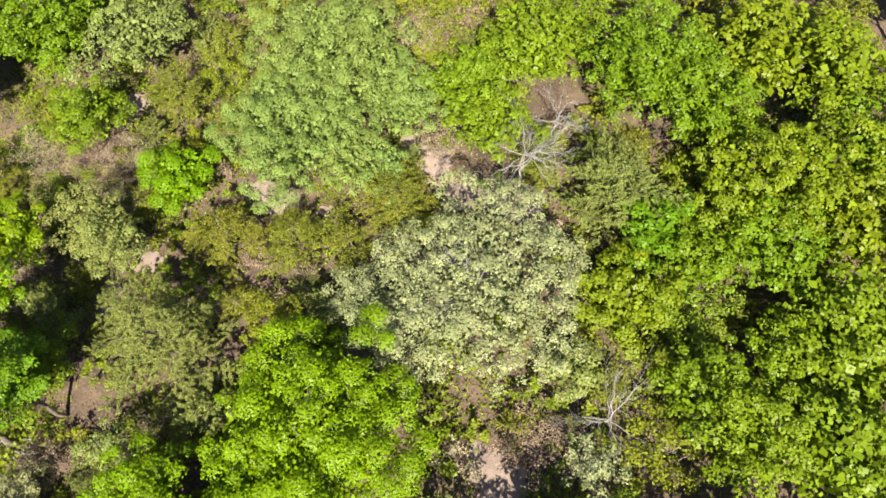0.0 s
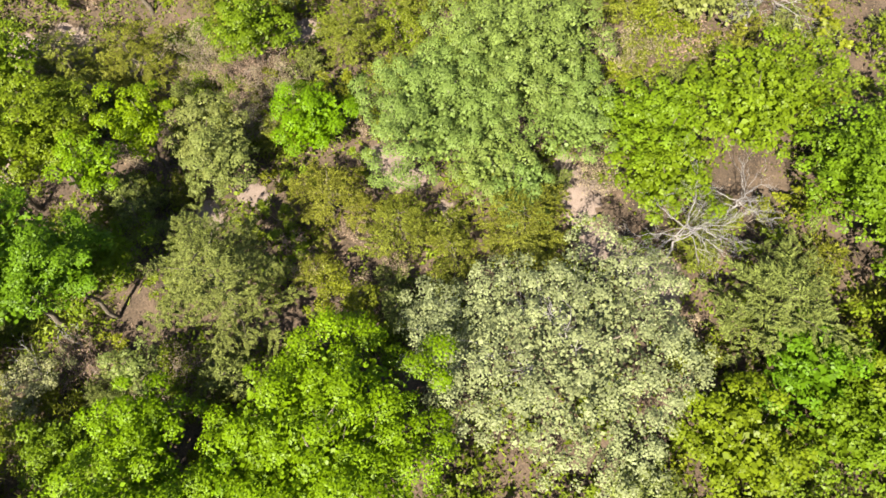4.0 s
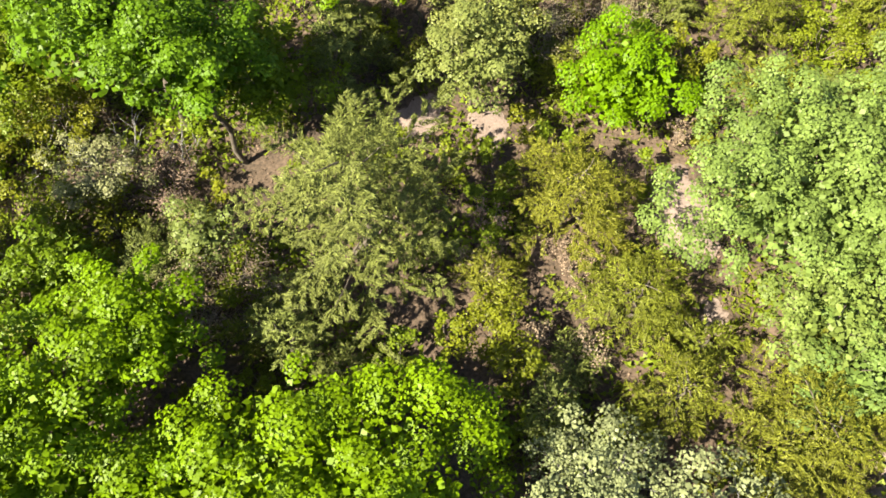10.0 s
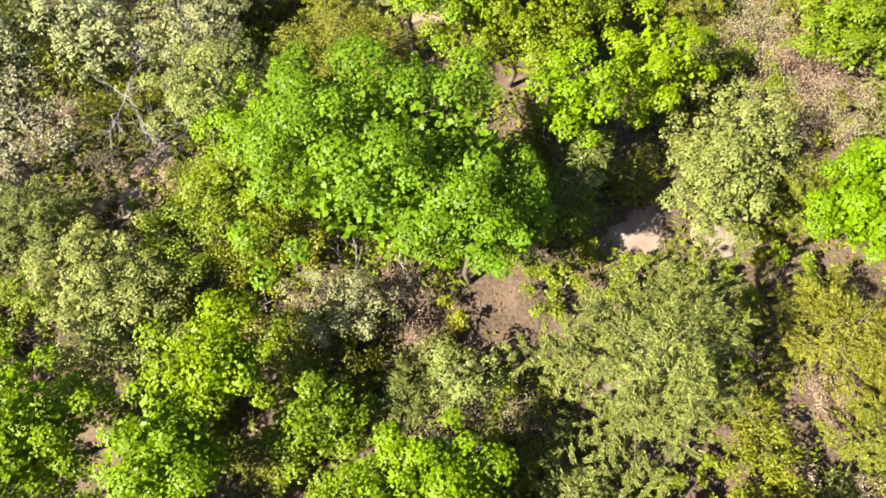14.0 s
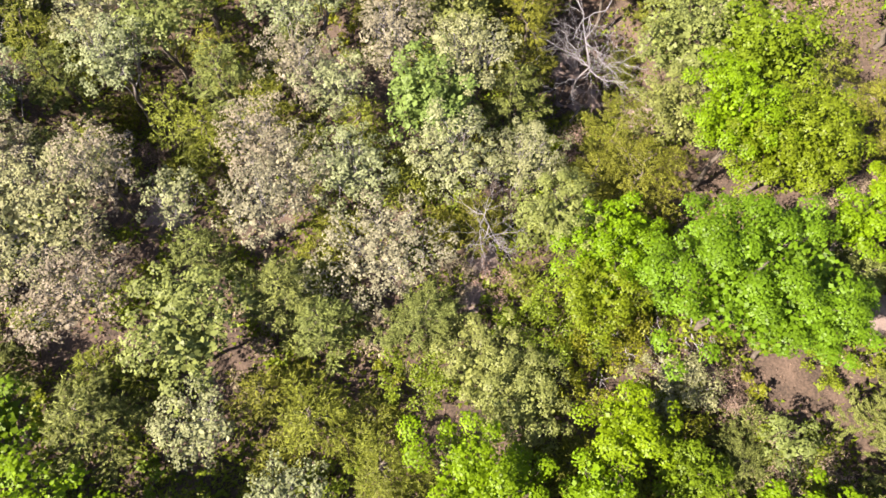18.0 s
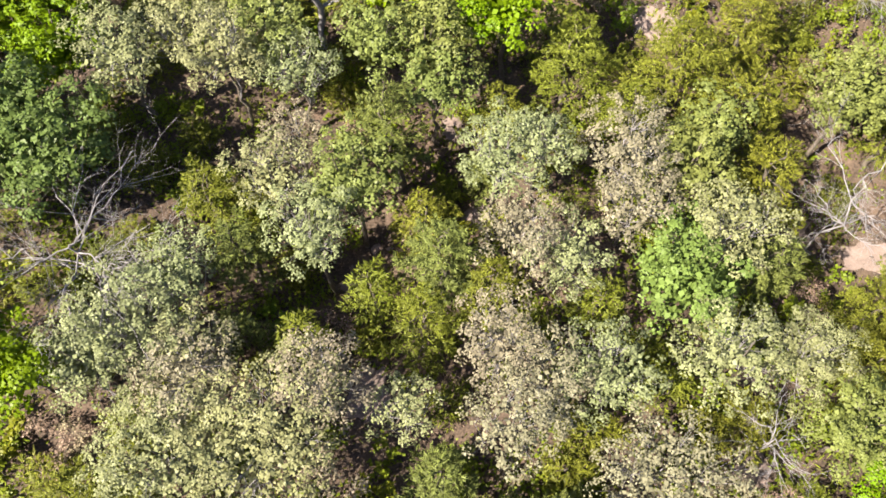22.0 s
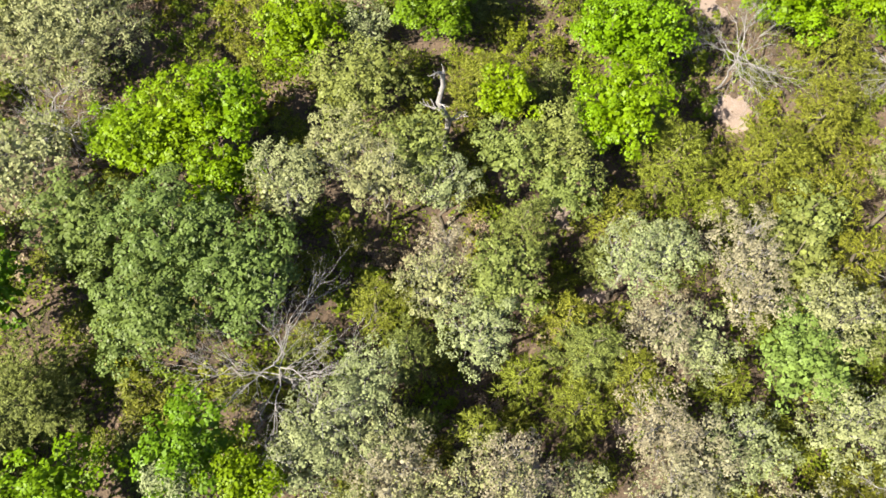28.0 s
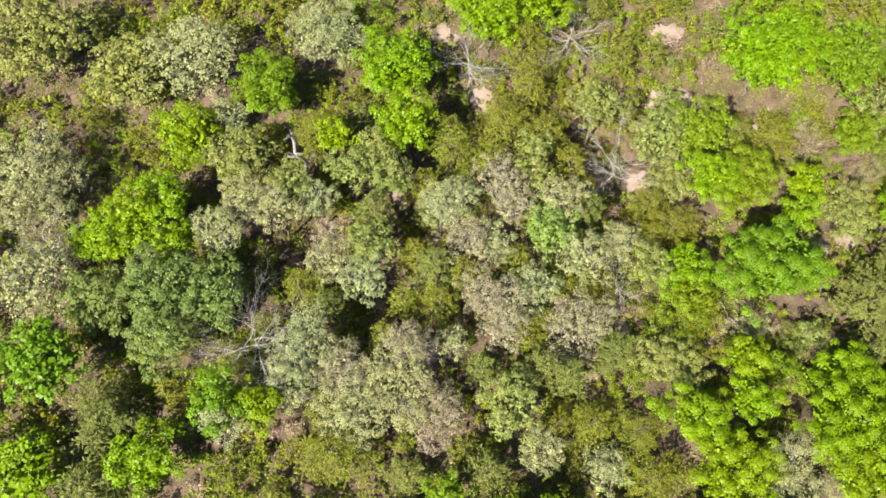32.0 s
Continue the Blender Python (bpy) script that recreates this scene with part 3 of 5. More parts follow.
broadleaf(-60.83, 50.15, 7.3, 4.03, "P")
broadleaf(-23.20, 58.10, 10.4, 4.02, "M")
broadleaf(-5.15, 61.58, 6.6, 3.99, "M")
conifer(4.63, 19.43, 8.4, 3.99, "J")
conifer(-15.25, 49.27, 7.5, 3.94, "Y")
broadleaf(-64.30, 63.05, 6.8, 3.93, "G")
broadleaf(-78.07, 57.79, 8.9, 3.88, "G")
broadleaf(27.75, -4.86, 7.1, 3.87, "O")
conifer(-57.84, 36.54, 4.4, 3.87, "J")
broadleaf(21.70, 35.16, 6.4, 3.86, "G")
broadleaf(29.08, 55.11, 8.8, 3.84, "O")
broadleaf(-63.49, 22.22, 8.8, 3.82, "M")
broadleaf(35.27, 42.32, 8.8, 3.81, "M")
conifer(46.38, -16.20, 6.5, 3.81, "Y")
broadleaf(33.23, -0.53, 6.5, 3.81, "O")
broadleaf(11.04, 70.75, 8.7, 3.80, "O")
broadleaf(-35.03, 29.11, 7.2, 3.80, "P")
conifer(30.44, 49.25, 6.4, 3.78, "J")
conifer(-50.52, 90.70, 6.4, 3.78, "Y")
broadleaf(59.47, 4.68, 8.6, 3.75, "P")
broadleaf(1.20, 33.90, 8.1, 3.72, "O")
broadleaf(47.61, 13.83, 8.6, 3.72, "P")
broadleaf(16.36, 61.17, 8.5, 3.71, "O")
conifer(-66.84, 81.35, 6.3, 3.71, "Y")
broadleaf(2.50, -8.88, 8.4, 3.67, "O")
broadleaf(37.74, -16.99, 8.4, 3.66, "G")
broadleaf(-35.06, 61.49, 6.8, 3.65, "K")
broadleaf(28.18, -10.94, 6.7, 3.65, "O")
broadleaf(-72.67, 83.04, 8.4, 3.64, "G")
broadleaf(-42.51, 16.58, 8.4, 3.63, "G")
conifer(25.03, 1.97, 5.5, 3.62, "J")
conifer(-79.67, 75.18, 6.1, 3.62, "Y")
broadleaf(-77.07, 70.19, 8.3, 3.60, "M")
broadleaf(-74.06, 52.26, 8.3, 3.59, "M")
broadleaf(-2.01, 41.38, 10.1, 3.59, "G")
conifer(-67.62, 88.98, 6.1, 3.57, "J")
conifer(57.22, 10.76, 6.1, 3.57, "J")
conifer(13.28, -20.06, 6.0, 3.53, "J")
broadleaf(-60.30, 42.21, 8.5, 3.53, "K")
broadleaf(-9.75, 10.33, 5.4, 3.53, "P")
broadleaf(-11.50, 73.89, 8.1, 3.52, "M")
conifer(-4.43, -0.87, 6.0, 3.51, "Y")
broadleaf(-49.80, 44.28, 8.6, 3.51, "B")
conifer(-41.46, 26.22, 5.1, 3.50, "Y")
broadleaf(33.24, -10.32, 7.2, 3.49, "O")
broadleaf(48.38, -10.55, 8.0, 3.48, "M")
broadleaf(-44.27, 89.07, 8.0, 3.48, "G")
conifer(-20.69, 49.83, 7.9, 3.47, "Y")
broadleaf(-20.02, 7.30, 8.0, 3.46, "M")
broadleaf(50.17, 26.73, 8.0, 3.46, "M")
dead_tree(-3.91, 57.05, 4.5, 3.45)
conifer(-25.29, 11.11, 5.8, 3.43, "J")
broadleaf(-14.44, 6.06, 7.9, 3.42, "M")
broadleaf(22.46, -11.47, 5.9, 3.42, "O")
broadleaf(7.23, 75.62, 7.8, 3.41, "O")
conifer(17.28, 67.32, 5.8, 3.41, "Y")
broadleaf(-30.84, 14.11, 7.8, 3.41, "M")
broadleaf(0.83, 40.13, 9.7, 3.40, "O")
conifer(55.65, -8.58, 5.8, 3.39, "J")
broadleaf(38.97, 19.08, 4.4, 3.38, "G")
broadleaf(-62.44, 87.20, 7.7, 3.37, "P")
broadleaf(-13.97, 12.46, 7.5, 3.36, "M")
dead_tree(-15.55, 57.41, 6.8, 3.36)
broadleaf(38.05, 35.71, 7.7, 3.34, "M")
conifer(22.54, 63.78, 5.7, 3.34, "J")
conifer(-11.90, 46.72, 8.6, 3.33, "Y")
conifer(-8.89, 58.05, 4.9, 3.33, "Y")
conifer(-40.16, 85.46, 5.7, 3.33, "J")
broadleaf(49.19, 0.60, 7.6, 3.32, "P")
broadleaf(-46.28, 42.28, 7.9, 3.30, "B")
broadleaf(7.91, -17.02, 7.6, 3.30, "O")
dead_tree(-58.92, 54.20, 6.1, 3.30)
broadleaf(31.71, -17.57, 7.5, 3.28, "M")
broadleaf(45.09, 29.86, 7.4, 3.23, "M")
conifer(-46.46, 21.59, 5.5, 3.23, "Y")
broadleaf(-40.09, 55.23, 6.2, 3.23, "G")
broadleaf(-60.88, 58.59, 6.6, 3.23, "P")
broadleaf(51.44, 18.50, 7.4, 3.22, "G")
conifer(18.65, 13.31, 4.0, 3.22, "Y")
broadleaf(7.33, -11.33, 7.4, 3.21, "G")
conifer(22.60, 57.88, 5.4, 3.20, "J")
conifer(-57.48, 94.44, 5.4, 3.20, "Y")
broadleaf(26.57, -18.82, 7.4, 3.20, "O")
broadleaf(-44.08, 59.60, 6.8, 3.20, "M")
broadleaf(38.03, 48.73, 7.3, 3.19, "G")
broadleaf(-38.71, 28.44, 6.4, 3.18, "P")
broadleaf(-50.86, 40.60, 7.2, 3.16, "B")
broadleaf(-62.97, 92.94, 7.2, 3.15, "M")
broadleaf(-63.97, 34.22, 6.5, 3.15, "M")
broadleaf(-73.78, 39.34, 7.2, 3.13, "O")
broadleaf(-55.34, 45.65, 7.9, 3.11, "B")
broadleaf(24.96, -7.50, 6.1, 3.11, "O")
conifer(-32.53, 55.59, 5.3, 3.10, "Y")
conifer(-60.22, 31.82, 4.4, 3.10, "J")
broadleaf(14.18, -9.05, 5.7, 3.07, "O")
conifer(-6.14, 75.20, 5.2, 3.07, "J")
broadleaf(-5.45, 8.69, 7.2, 3.07, "M")
dead_tree(-7.69, 40.89, 12.1, 3.06)
broadleaf(30.31, 40.71, 7.0, 3.04, "G")
conifer(-71.89, 29.03, 5.1, 3.02, "J")
dead_tree(40.96, 16.24, 5.4, 3.01)
conifer(-72.38, 45.52, 5.1, 3.01, "J")
shrub(7.00, 65.59, 3.1, 3.00, "S")
shrub(33.81, 26.65, 3.1, 3.00, "S")
shrub(-71.25, 76.53, 3.1, 3.00, "S")
shrub(-26.43, 74.56, 3.1, 3.00, "S")
shrub(-20.57, 71.59, 3.1, 3.00, "S")
shrub(-65.09, 29.10, 3.1, 3.00, "S")
conifer(33.12, 33.13, 3.8, 3.00, "Y")
conifer(-0.67, 67.54, 4.6, 3.00, "J")
shrub(-71.20, 62.27, 3.1, 3.00, "S")
conifer(20.06, -19.65, 5.1, 2.99, "Y")
conifer(-76.14, 64.30, 5.1, 2.99, "J")
conifer(-5.81, 32.91, 6.4, 2.98, "Y")
broadleaf(19.02, -12.82, 5.8, 2.98, "O")
broadleaf(2.30, 73.06, 6.9, 2.98, "P")
broadleaf(-54.89, 22.07, 6.8, 2.98, "M")
broadleaf(27.69, 12.83, 5.9, 2.97, "O")
broadleaf(-18.94, 27.94, 5.2, 2.94, "Q")
broadleaf(52.52, -14.47, 6.8, 2.94, "O")
broadleaf(18.95, -1.19, 3.6, 2.93, "O")
conifer(-10.70, 52.71, 6.4, 2.89, "Y")
conifer(-19.29, 14.18, 4.5, 2.88, "Y")
broadleaf(-9.95, 1.60, 6.6, 2.88, "G")
broadleaf(15.39, -13.10, 5.8, 2.88, "O")
conifer(46.87, 21.28, 4.9, 2.87, "J")
shrub(51.35, -6.19, 3.1, 2.86, "S")
broadleaf(4.28, -3.26, 6.6, 2.85, "O")
broadleaf(-36.50, 14.56, 6.5, 2.85, "M")
broadleaf(-50.33, 52.57, 9.1, 2.85, "M")
conifer(4.75, 39.61, 6.9, 2.84, "Y")
broadleaf(15.75, -6.58, 4.3, 2.83, "O")
broadleaf(-27.21, 23.44, 6.9, 2.80, "G")
conifer(45.96, -7.01, 4.3, 2.80, "Y")
broadleaf(24.66, 16.38, 5.4, 2.80, "L")
broadleaf(57.90, -2.40, 6.4, 2.79, "O")
broadleaf(-24.25, 51.97, 10.9, 2.78, "M")
broadleaf(-16.86, 36.56, 6.4, 2.77, "L")
conifer(24.46, 52.86, 4.7, 2.77, "J")
broadleaf(26.05, 10.57, 4.9, 2.75, "O")
shrub(37.05, 30.91, 3.0, 2.75, "S")
broadleaf(23.41, -3.88, 4.1, 2.75, "O")
shrub(13.36, 32.40, 3.0, 2.74, "H")
broadleaf(-32.93, 25.28, 5.8, 2.74, "Q")
conifer(-76.56, 80.02, 4.7, 2.74, "Y")
conifer(35.16, 21.75, 3.7, 2.74, "Y")
conifer(8.18, 37.43, 5.7, 2.73, "Y")
shrub(4.73, 45.07, 2.5, 2.73, "H")
conifer(-21.05, 77.46, 4.6, 2.72, "Y")
conifer(54.41, 2.62, 4.6, 2.72, "Y")
broadleaf(-5.84, 47.70, 9.4, 2.72, "G")
broadleaf(-41.47, 34.19, 6.5, 2.71, "P")
broadleaf(-54.89, 31.39, 6.3, 2.71, "M")
shrub(-71.92, 72.12, 2.4, 2.68, "H")
broadleaf(-74.75, 33.71, 6.1, 2.67, "G")
broadleaf(-14.33, 16.88, 6.9, 2.67, "M")
shrub(19.77, -4.62, 2.9, 2.67, "S")
shrub(-10.67, 24.42, 3.0, 2.66, "S")
conifer(11.84, 21.11, 4.4, 2.66, "Y")
conifer(-36.74, 80.69, 4.5, 2.66, "Y")
dead_tree(24.39, 7.84, 4.9, 2.66)
broadleaf(-1.53, 34.63, 9.4, 2.64, "M")
broadleaf(19.10, -9.94, 4.8, 2.64, "O")
shrub(-0.29, 17.98, 2.0, 2.63, "H")
conifer(-11.33, 42.66, 9.5, 2.63, "Y")
broadleaf(-47.50, 53.18, 8.5, 2.63, "M")
broadleaf(-0.42, 10.42, 5.9, 2.62, "M")
broadleaf(-54.97, 53.75, 5.5, 2.60, "M")
broadleaf(14.61, 33.79, 5.3, 2.59, "O")
broadleaf(-30.44, 80.48, 5.9, 2.58, "G")
broadleaf(-68.19, 36.07, 5.9, 2.57, "P")
conifer(19.38, 30.49, 3.7, 2.56, "Y")
broadleaf(-53.01, 51.35, 8.2, 2.56, "M")
broadleaf(-12.74, 20.88, 3.7, 2.55, "G")
broadleaf(2.22, 1.70, 5.9, 2.55, "P")
broadleaf(-32.35, 42.09, 10.5, 2.55, "G")
conifer(-27.74, 37.76, 9.2, 2.54, "J")
broadleaf(-28.37, 49.89, 8.4, 2.53, "G")
shrub(11.68, 64.99, 2.9, 2.51, "S")
shrub(12.22, -6.04, 2.2, 2.51, "S")
shrub(35.08, 18.61, 3.0, 2.50, "S")
broadleaf(-43.95, 47.69, 7.7, 2.49, "P")
conifer(-6.69, 36.11, 7.1, 2.49, "Y")
broadleaf(-48.44, 33.53, 7.1, 2.48, "K")
broadleaf(-15.41, 33.13, 6.0, 2.47, "P")
dead_tree(12.55, -3.09, 2.7, 2.47)
broadleaf(-38.31, 31.47, 6.6, 2.47, "Q")
shrub(9.49, -0.06, 1.7, 2.45, "H")
shrub(-60.57, 27.51, 2.8, 2.44, "S")
broadleaf(-7.96, 28.26, 6.4, 2.44, "M")
broadleaf(0.29, 25.46, 5.8, 2.43, "O")
broadleaf(-38.78, 47.91, 8.2, 2.42, "P")
broadleaf(-19.00, 42.77, 7.9, 2.42, "Q")
broadleaf(-3.44, 37.00, 7.7, 2.41, "G")
broadleaf(23.79, -0.95, 4.6, 2.39, "K")
broadleaf(-14.70, 38.67, 8.1, 2.39, "P")
conifer(-23.34, 25.65, 5.4, 2.38, "J")
broadleaf(-41.09, 49.64, 7.7, 2.37, "P")
conifer(-16.55, 70.29, 3.3, 2.37, "Y")
conifer(-31.05, 19.87, 5.3, 2.36, "J")
broadleaf(-48.11, 49.00, 7.3, 2.36, "M")
broadleaf(13.83, 25.66, 4.7, 2.35, "M")
broadleaf(-20.58, 32.34, 5.3, 2.33, "P")
broadleaf(8.71, 28.07, 5.3, 2.32, "G")
broadleaf(-24.95, 42.60, 8.8, 2.31, "P")
broadleaf(-14.10, 22.79, 3.7, 2.31, "G")
conifer(-16.82, 24.70, 4.2, 2.30, "J")
broadleaf(11.89, 11.00, 4.3, 2.29, "P")
broadleaf(-10.54, 29.62, 6.1, 2.29, "G")
broadleaf(-24.05, 38.65, 7.0, 2.28, "Q")
broadleaf(-24.95, 30.02, 6.1, 2.27, "Q")
broadleaf(-33.78, 38.86, 10.3, 2.27, "P")
conifer(-28.63, 34.94, 6.7, 2.27, "Y")
shrub(37.67, 21.57, 3.0, 2.27, "S")
conifer(37.78, 25.45, 3.3, 2.27, "Y")
shrub(16.52, -4.53, 2.3, 2.27, "S")
broadleaf(-39.85, 36.46, 6.8, 2.26, "P")
shrub(-8.02, 24.41, 2.2, 2.26, "S")
broadleaf(-15.72, 42.90, 7.4, 2.26, "G")
conifer(-21.61, 20.05, 4.5, 2.24, "Y")
broadleaf(-42.98, 32.44, 5.7, 2.24, "P")
broadleaf(-18.80, 40.15, 6.6, 2.24, "Q")
broadleaf(-23.53, 31.91, 6.1, 2.23, "Q")
broadleaf(-36.66, 50.13, 7.5, 2.22, "G")
conifer(-18.39, 17.95, 4.5, 2.21, "Y")
broadleaf(-31.26, 49.59, 8.0, 2.21, "G")
shrub(24.70, -15.01, 2.7, 2.20, "S")
broadleaf(-1.51, 15.32, 6.5, 2.20, "M")
broadleaf(-25.23, 33.28, 7.2, 2.20, "Q")
shrub(44.99, 24.91, 2.7, 2.18, "S")
shrub(11.68, 35.96, 3.0, 2.17, "H")
broadleaf(-32.85, 31.61, 7.8, 2.16, "Q")
broadleaf(19.29, 16.58, 5.5, 2.16, "L")
shrub(36.17, 16.85, 2.5, 2.16, "H")
broadleaf(-22.06, 38.01, 5.7, 2.15, "P")
shrub(26.37, 39.67, 2.6, 2.13, "S")
conifer(13.82, 17.64, 3.5, 2.12, "Y")
shrub(-7.06, 20.42, 2.0, 2.11, "S")
broadleaf(-12.08, 33.06, 6.1, 2.11, "P")
conifer(-4.27, 69.89, 3.8, 2.09, "J")
dead_tree(28.25, 7.39, 4.4, 2.09)
conifer(-30.74, 45.22, 9.8, 2.09, "J")
shrub(-10.38, 22.23, 2.0, 2.08, "S")
conifer(-71.22, 66.27, 3.1, 2.08, "Y")
shrub(32.13, 19.29, 2.4, 2.08, "H")
broadleaf(6.04, 30.80, 6.5, 2.08, "M")
conifer(-36.72, 22.35, 3.1, 2.05, "J")
broadleaf(-28.19, 47.60, 8.0, 2.04, "G")
shrub(-20.57, 16.50, 3.0, 2.04, "S")
shrub(-4.85, 20.31, 1.8, 2.04, "S")
broadleaf(-45.75, 32.01, 6.1, 2.03, "M")
broadleaf(8.36, 26.23, 5.3, 2.03, "G")
broadleaf(-34.76, 19.31, 6.2, 2.03, "O")
conifer(-39.27, 41.38, 6.7, 2.02, "Y")
broadleaf(-36.08, 41.82, 9.0, 2.00, "P")
conifer(50.45, 7.99, 3.0, 2.00, "Y")
shrub(-66.77, 49.28, 3.0, 2.00, "S")
shrub(-50.47, 26.91, 3.0, 2.00, "S")
conifer(0.50, 58.95, 3.1, 2.00, "Y")
shrub(-67.34, 44.12, 3.0, 2.00, "S")
shrub(40.46, 6.40, 3.0, 2.00, "S")
shrub(28.30, 33.81, 3.0, 2.00, "S")
shrub(-54.28, 86.57, 3.0, 2.00, "S")
conifer(0.01, 52.32, 4.3, 2.00, "Y")
shrub(-64.12, 71.95, 2.5, 2.00, "H")
shrub(-59.79, 68.06, 3.0, 2.00, "S")
shrub(-45.45, 81.57, 3.0, 2.00, "S")
shrub(14.29, 52.49, 3.0, 2.00, "S")
conifer(5.41, 61.20, 3.0, 2.00, "Y")
shrub(-32.23, 69.42, 3.0, 2.00, "S")
shrub(44.96, 9.37, 3.0, 2.00, "S")
shrub(-8.18, 66.10, 3.0, 2.00, "S")
shrub(46.94, 5.26, 2.9, 2.00, "S")
shrub(1.22, 63.29, 2.9, 2.00, "S")
shrub(-20.84, 67.22, 2.9, 2.00, "S")
shrub(20.58, 49.22, 2.9, 2.00, "S")
conifer(-2.28, 46.98, 7.2, 2.00, "Y")
shrub(-66.77, 75.37, 2.9, 2.00, "S")
shrub(-65.05, 53.21, 2.8, 2.00, "S")
shrub(44.70, 0.98, 2.8, 2.00, "S")
conifer(-65.67, 57.10, 3.0, 2.00, "Y")
conifer(-30.56, 75.29, 3.0, 2.00, "Y")
shrub(-61.80, 75.41, 2.7, 2.00, "S")
shrub(-66.12, 39.59, 2.7, 2.00, "S")
shrub(-51.12, 59.71, 2.7, 2.00, "S")
shrub(18.41, 52.49, 2.7, 2.00, "S")
shrub(-40.47, 78.30, 2.7, 2.00, "S")
shrub(-35.06, 72.48, 2.6, 2.00, "S")
shrub(-58.90, 71.96, 2.6, 2.00, "S")
shrub(-26.46, 15.26, 2.6, 2.00, "S")
broadleaf(-35.26, 47.65, 8.2, 2.00, "P")
broadleaf(-0.65, 23.74, 8.5, 2.00, "K")
shrub(-0.33, 18.69, 2.0, 1.99, "S")
conifer(-34.78, 77.60, 3.1, 1.99, "Y")
shrub(-4.50, 66.70, 2.5, 1.98, "S")
broadleaf(-8.93, 26.07, 4.9, 1.97, "O")
shrub(42.35, -11.38, 2.5, 1.97, "S")
broadleaf(-38.75, 33.32, 5.9, 1.96, "P")
conifer(3.17, 66.79, 3.0, 1.96, "Y")
conifer(-25.46, 36.65, 6.2, 1.96, "Y")
broadleaf(-9.75, 16.54, 6.7, 1.94, "M")
broadleaf(-23.05, 43.10, 8.0, 1.94, "P")
conifer(-28.73, 39.76, 9.3, 1.92, "Y")
shrub(27.23, 43.69, 2.5, 1.92, "S")
shrub(22.73, 29.28, 2.5, 1.92, "S")
shrub(-16.82, 21.60, 3.0, 1.91, "S")
dead_tree(-13.81, 29.97, 4.3, 1.90)
shrub(9.30, 62.49, 2.5, 1.90, "S")
conifer(-21.56, 24.32, 4.9, 1.90, "J")
shrub(29.31, 29.18, 2.5, 1.89, "S")
broadleaf(-14.28, 44.86, 8.2, 1.89, "G")
broadleaf(-31.09, 53.57, 6.9, 1.89, "M")
shrub(40.59, 10.24, 2.5, 1.88, "S")
broadleaf(-26.36, 19.48, 5.4, 1.88, "P")
conifer(-17.90, 46.62, 6.0, 1.87, "Y")
broadleaf(14.00, 0.06, 2.8, 1.87, "G")
shrub(-37.94, 76.39, 2.5, 1.87, "S")
shrub(8.35, -6.13, 2.5, 1.87, "S")
broadleaf(-39.64, 60.53, 4.9, 1.86, "P")
shrub(-29.16, 59.47, 2.5, 1.86, "S")
shrub(41.63, 23.40, 2.5, 1.86, "S")
broadleaf(-25.62, 51.31, 9.0, 1.85, "M")
shrub(4.18, 69.76, 2.5, 1.84, "S")
conifer(-12.22, 37.89, 7.0, 1.83, "J")
conifer(-37.64, 38.64, 6.8, 1.83, "J")
shrub(25.04, 13.59, 1.5, 1.83, "H")
shrub(-49.62, 62.56, 2.4, 1.83, "S")
broadleaf(-48.43, 31.60, 6.6, 1.82, "P")
shrub(-3.13, 21.81, 1.6, 1.81, "H")
broadleaf(-22.48, 16.60, 4.5, 1.80, "P")
shrub(-9.33, 69.52, 1.9, 1.80, "H")
broadleaf(19.82, 14.99, 4.5, 1.79, "L")
conifer(-24.69, 46.73, 6.2, 1.79, "Y")
broadleaf(-8.46, 19.20, 6.6, 1.79, "M")
conifer(-23.89, 21.23, 4.0, 1.79, "Y")
shrub(-68.90, 57.69, 2.4, 1.78, "S")
shrub(-57.26, 27.56, 2.4, 1.77, "S")
shrub(9.18, 16.34, 3.0, 1.77, "S")
conifer(25.88, 49.00, 2.9, 1.75, "Y")
conifer(25.23, 30.71, 2.9, 1.75, "Y")
shrub(-47.53, 84.68, 2.4, 1.74, "S")
shrub(11.39, 32.97, 2.4, 1.73, "S")
shrub(-41.69, 81.78, 2.4, 1.72, "S")
shrub(27.04, 46.54, 2.4, 1.72, "S")
broadleaf(-5.54, 17.79, 4.0, 1.71, "O")
shrub(-8.27, 37.92, 2.0, 1.71, "H")
conifer(-2.76, 18.51, 2.2, 1.70, "J")
conifer(-27.79, 28.02, 4.5, 1.70, "J")
conifer(-8.14, 33.03, 5.0, 1.69, "Y")
shrub(-67.78, 66.89, 2.4, 1.69, "S")
shrub(11.45, 29.20, 2.2, 1.69, "H")
broadleaf(-35.32, 44.42, 8.2, 1.67, "Q")
shrub(-24.03, 70.31, 2.4, 1.67, "S")
conifer(42.22, 26.11, 2.8, 1.67, "Y")
conifer(17.35, -16.14, 2.8, 1.66, "Y")
shrub(13.81, 30.34, 3.0, 1.66, "H")
conifer(-31.71, 22.16, 3.3, 1.66, "Y")
broadleaf(-5.20, 21.97, 3.2, 1.66, "P")
shrub(-3.03, 5.82, 2.3, 1.65, "S")
shrub(12.51, 59.43, 2.3, 1.65, "S")
shrub(-43.45, 77.99, 2.3, 1.64, "S")
conifer(1.13, 45.80, 7.2, 1.64, "J")
broadleaf(2.71, 28.55, 7.8, 1.61, "M")
conifer(15.03, 14.52, 3.3, 1.61, "Y")
conifer(-52.16, 67.30, 2.8, 1.61, "Y")
shrub(-56.37, 69.28, 2.3, 1.60, "S")
conifer(3.69, 51.77, 4.1, 1.60, "Y")
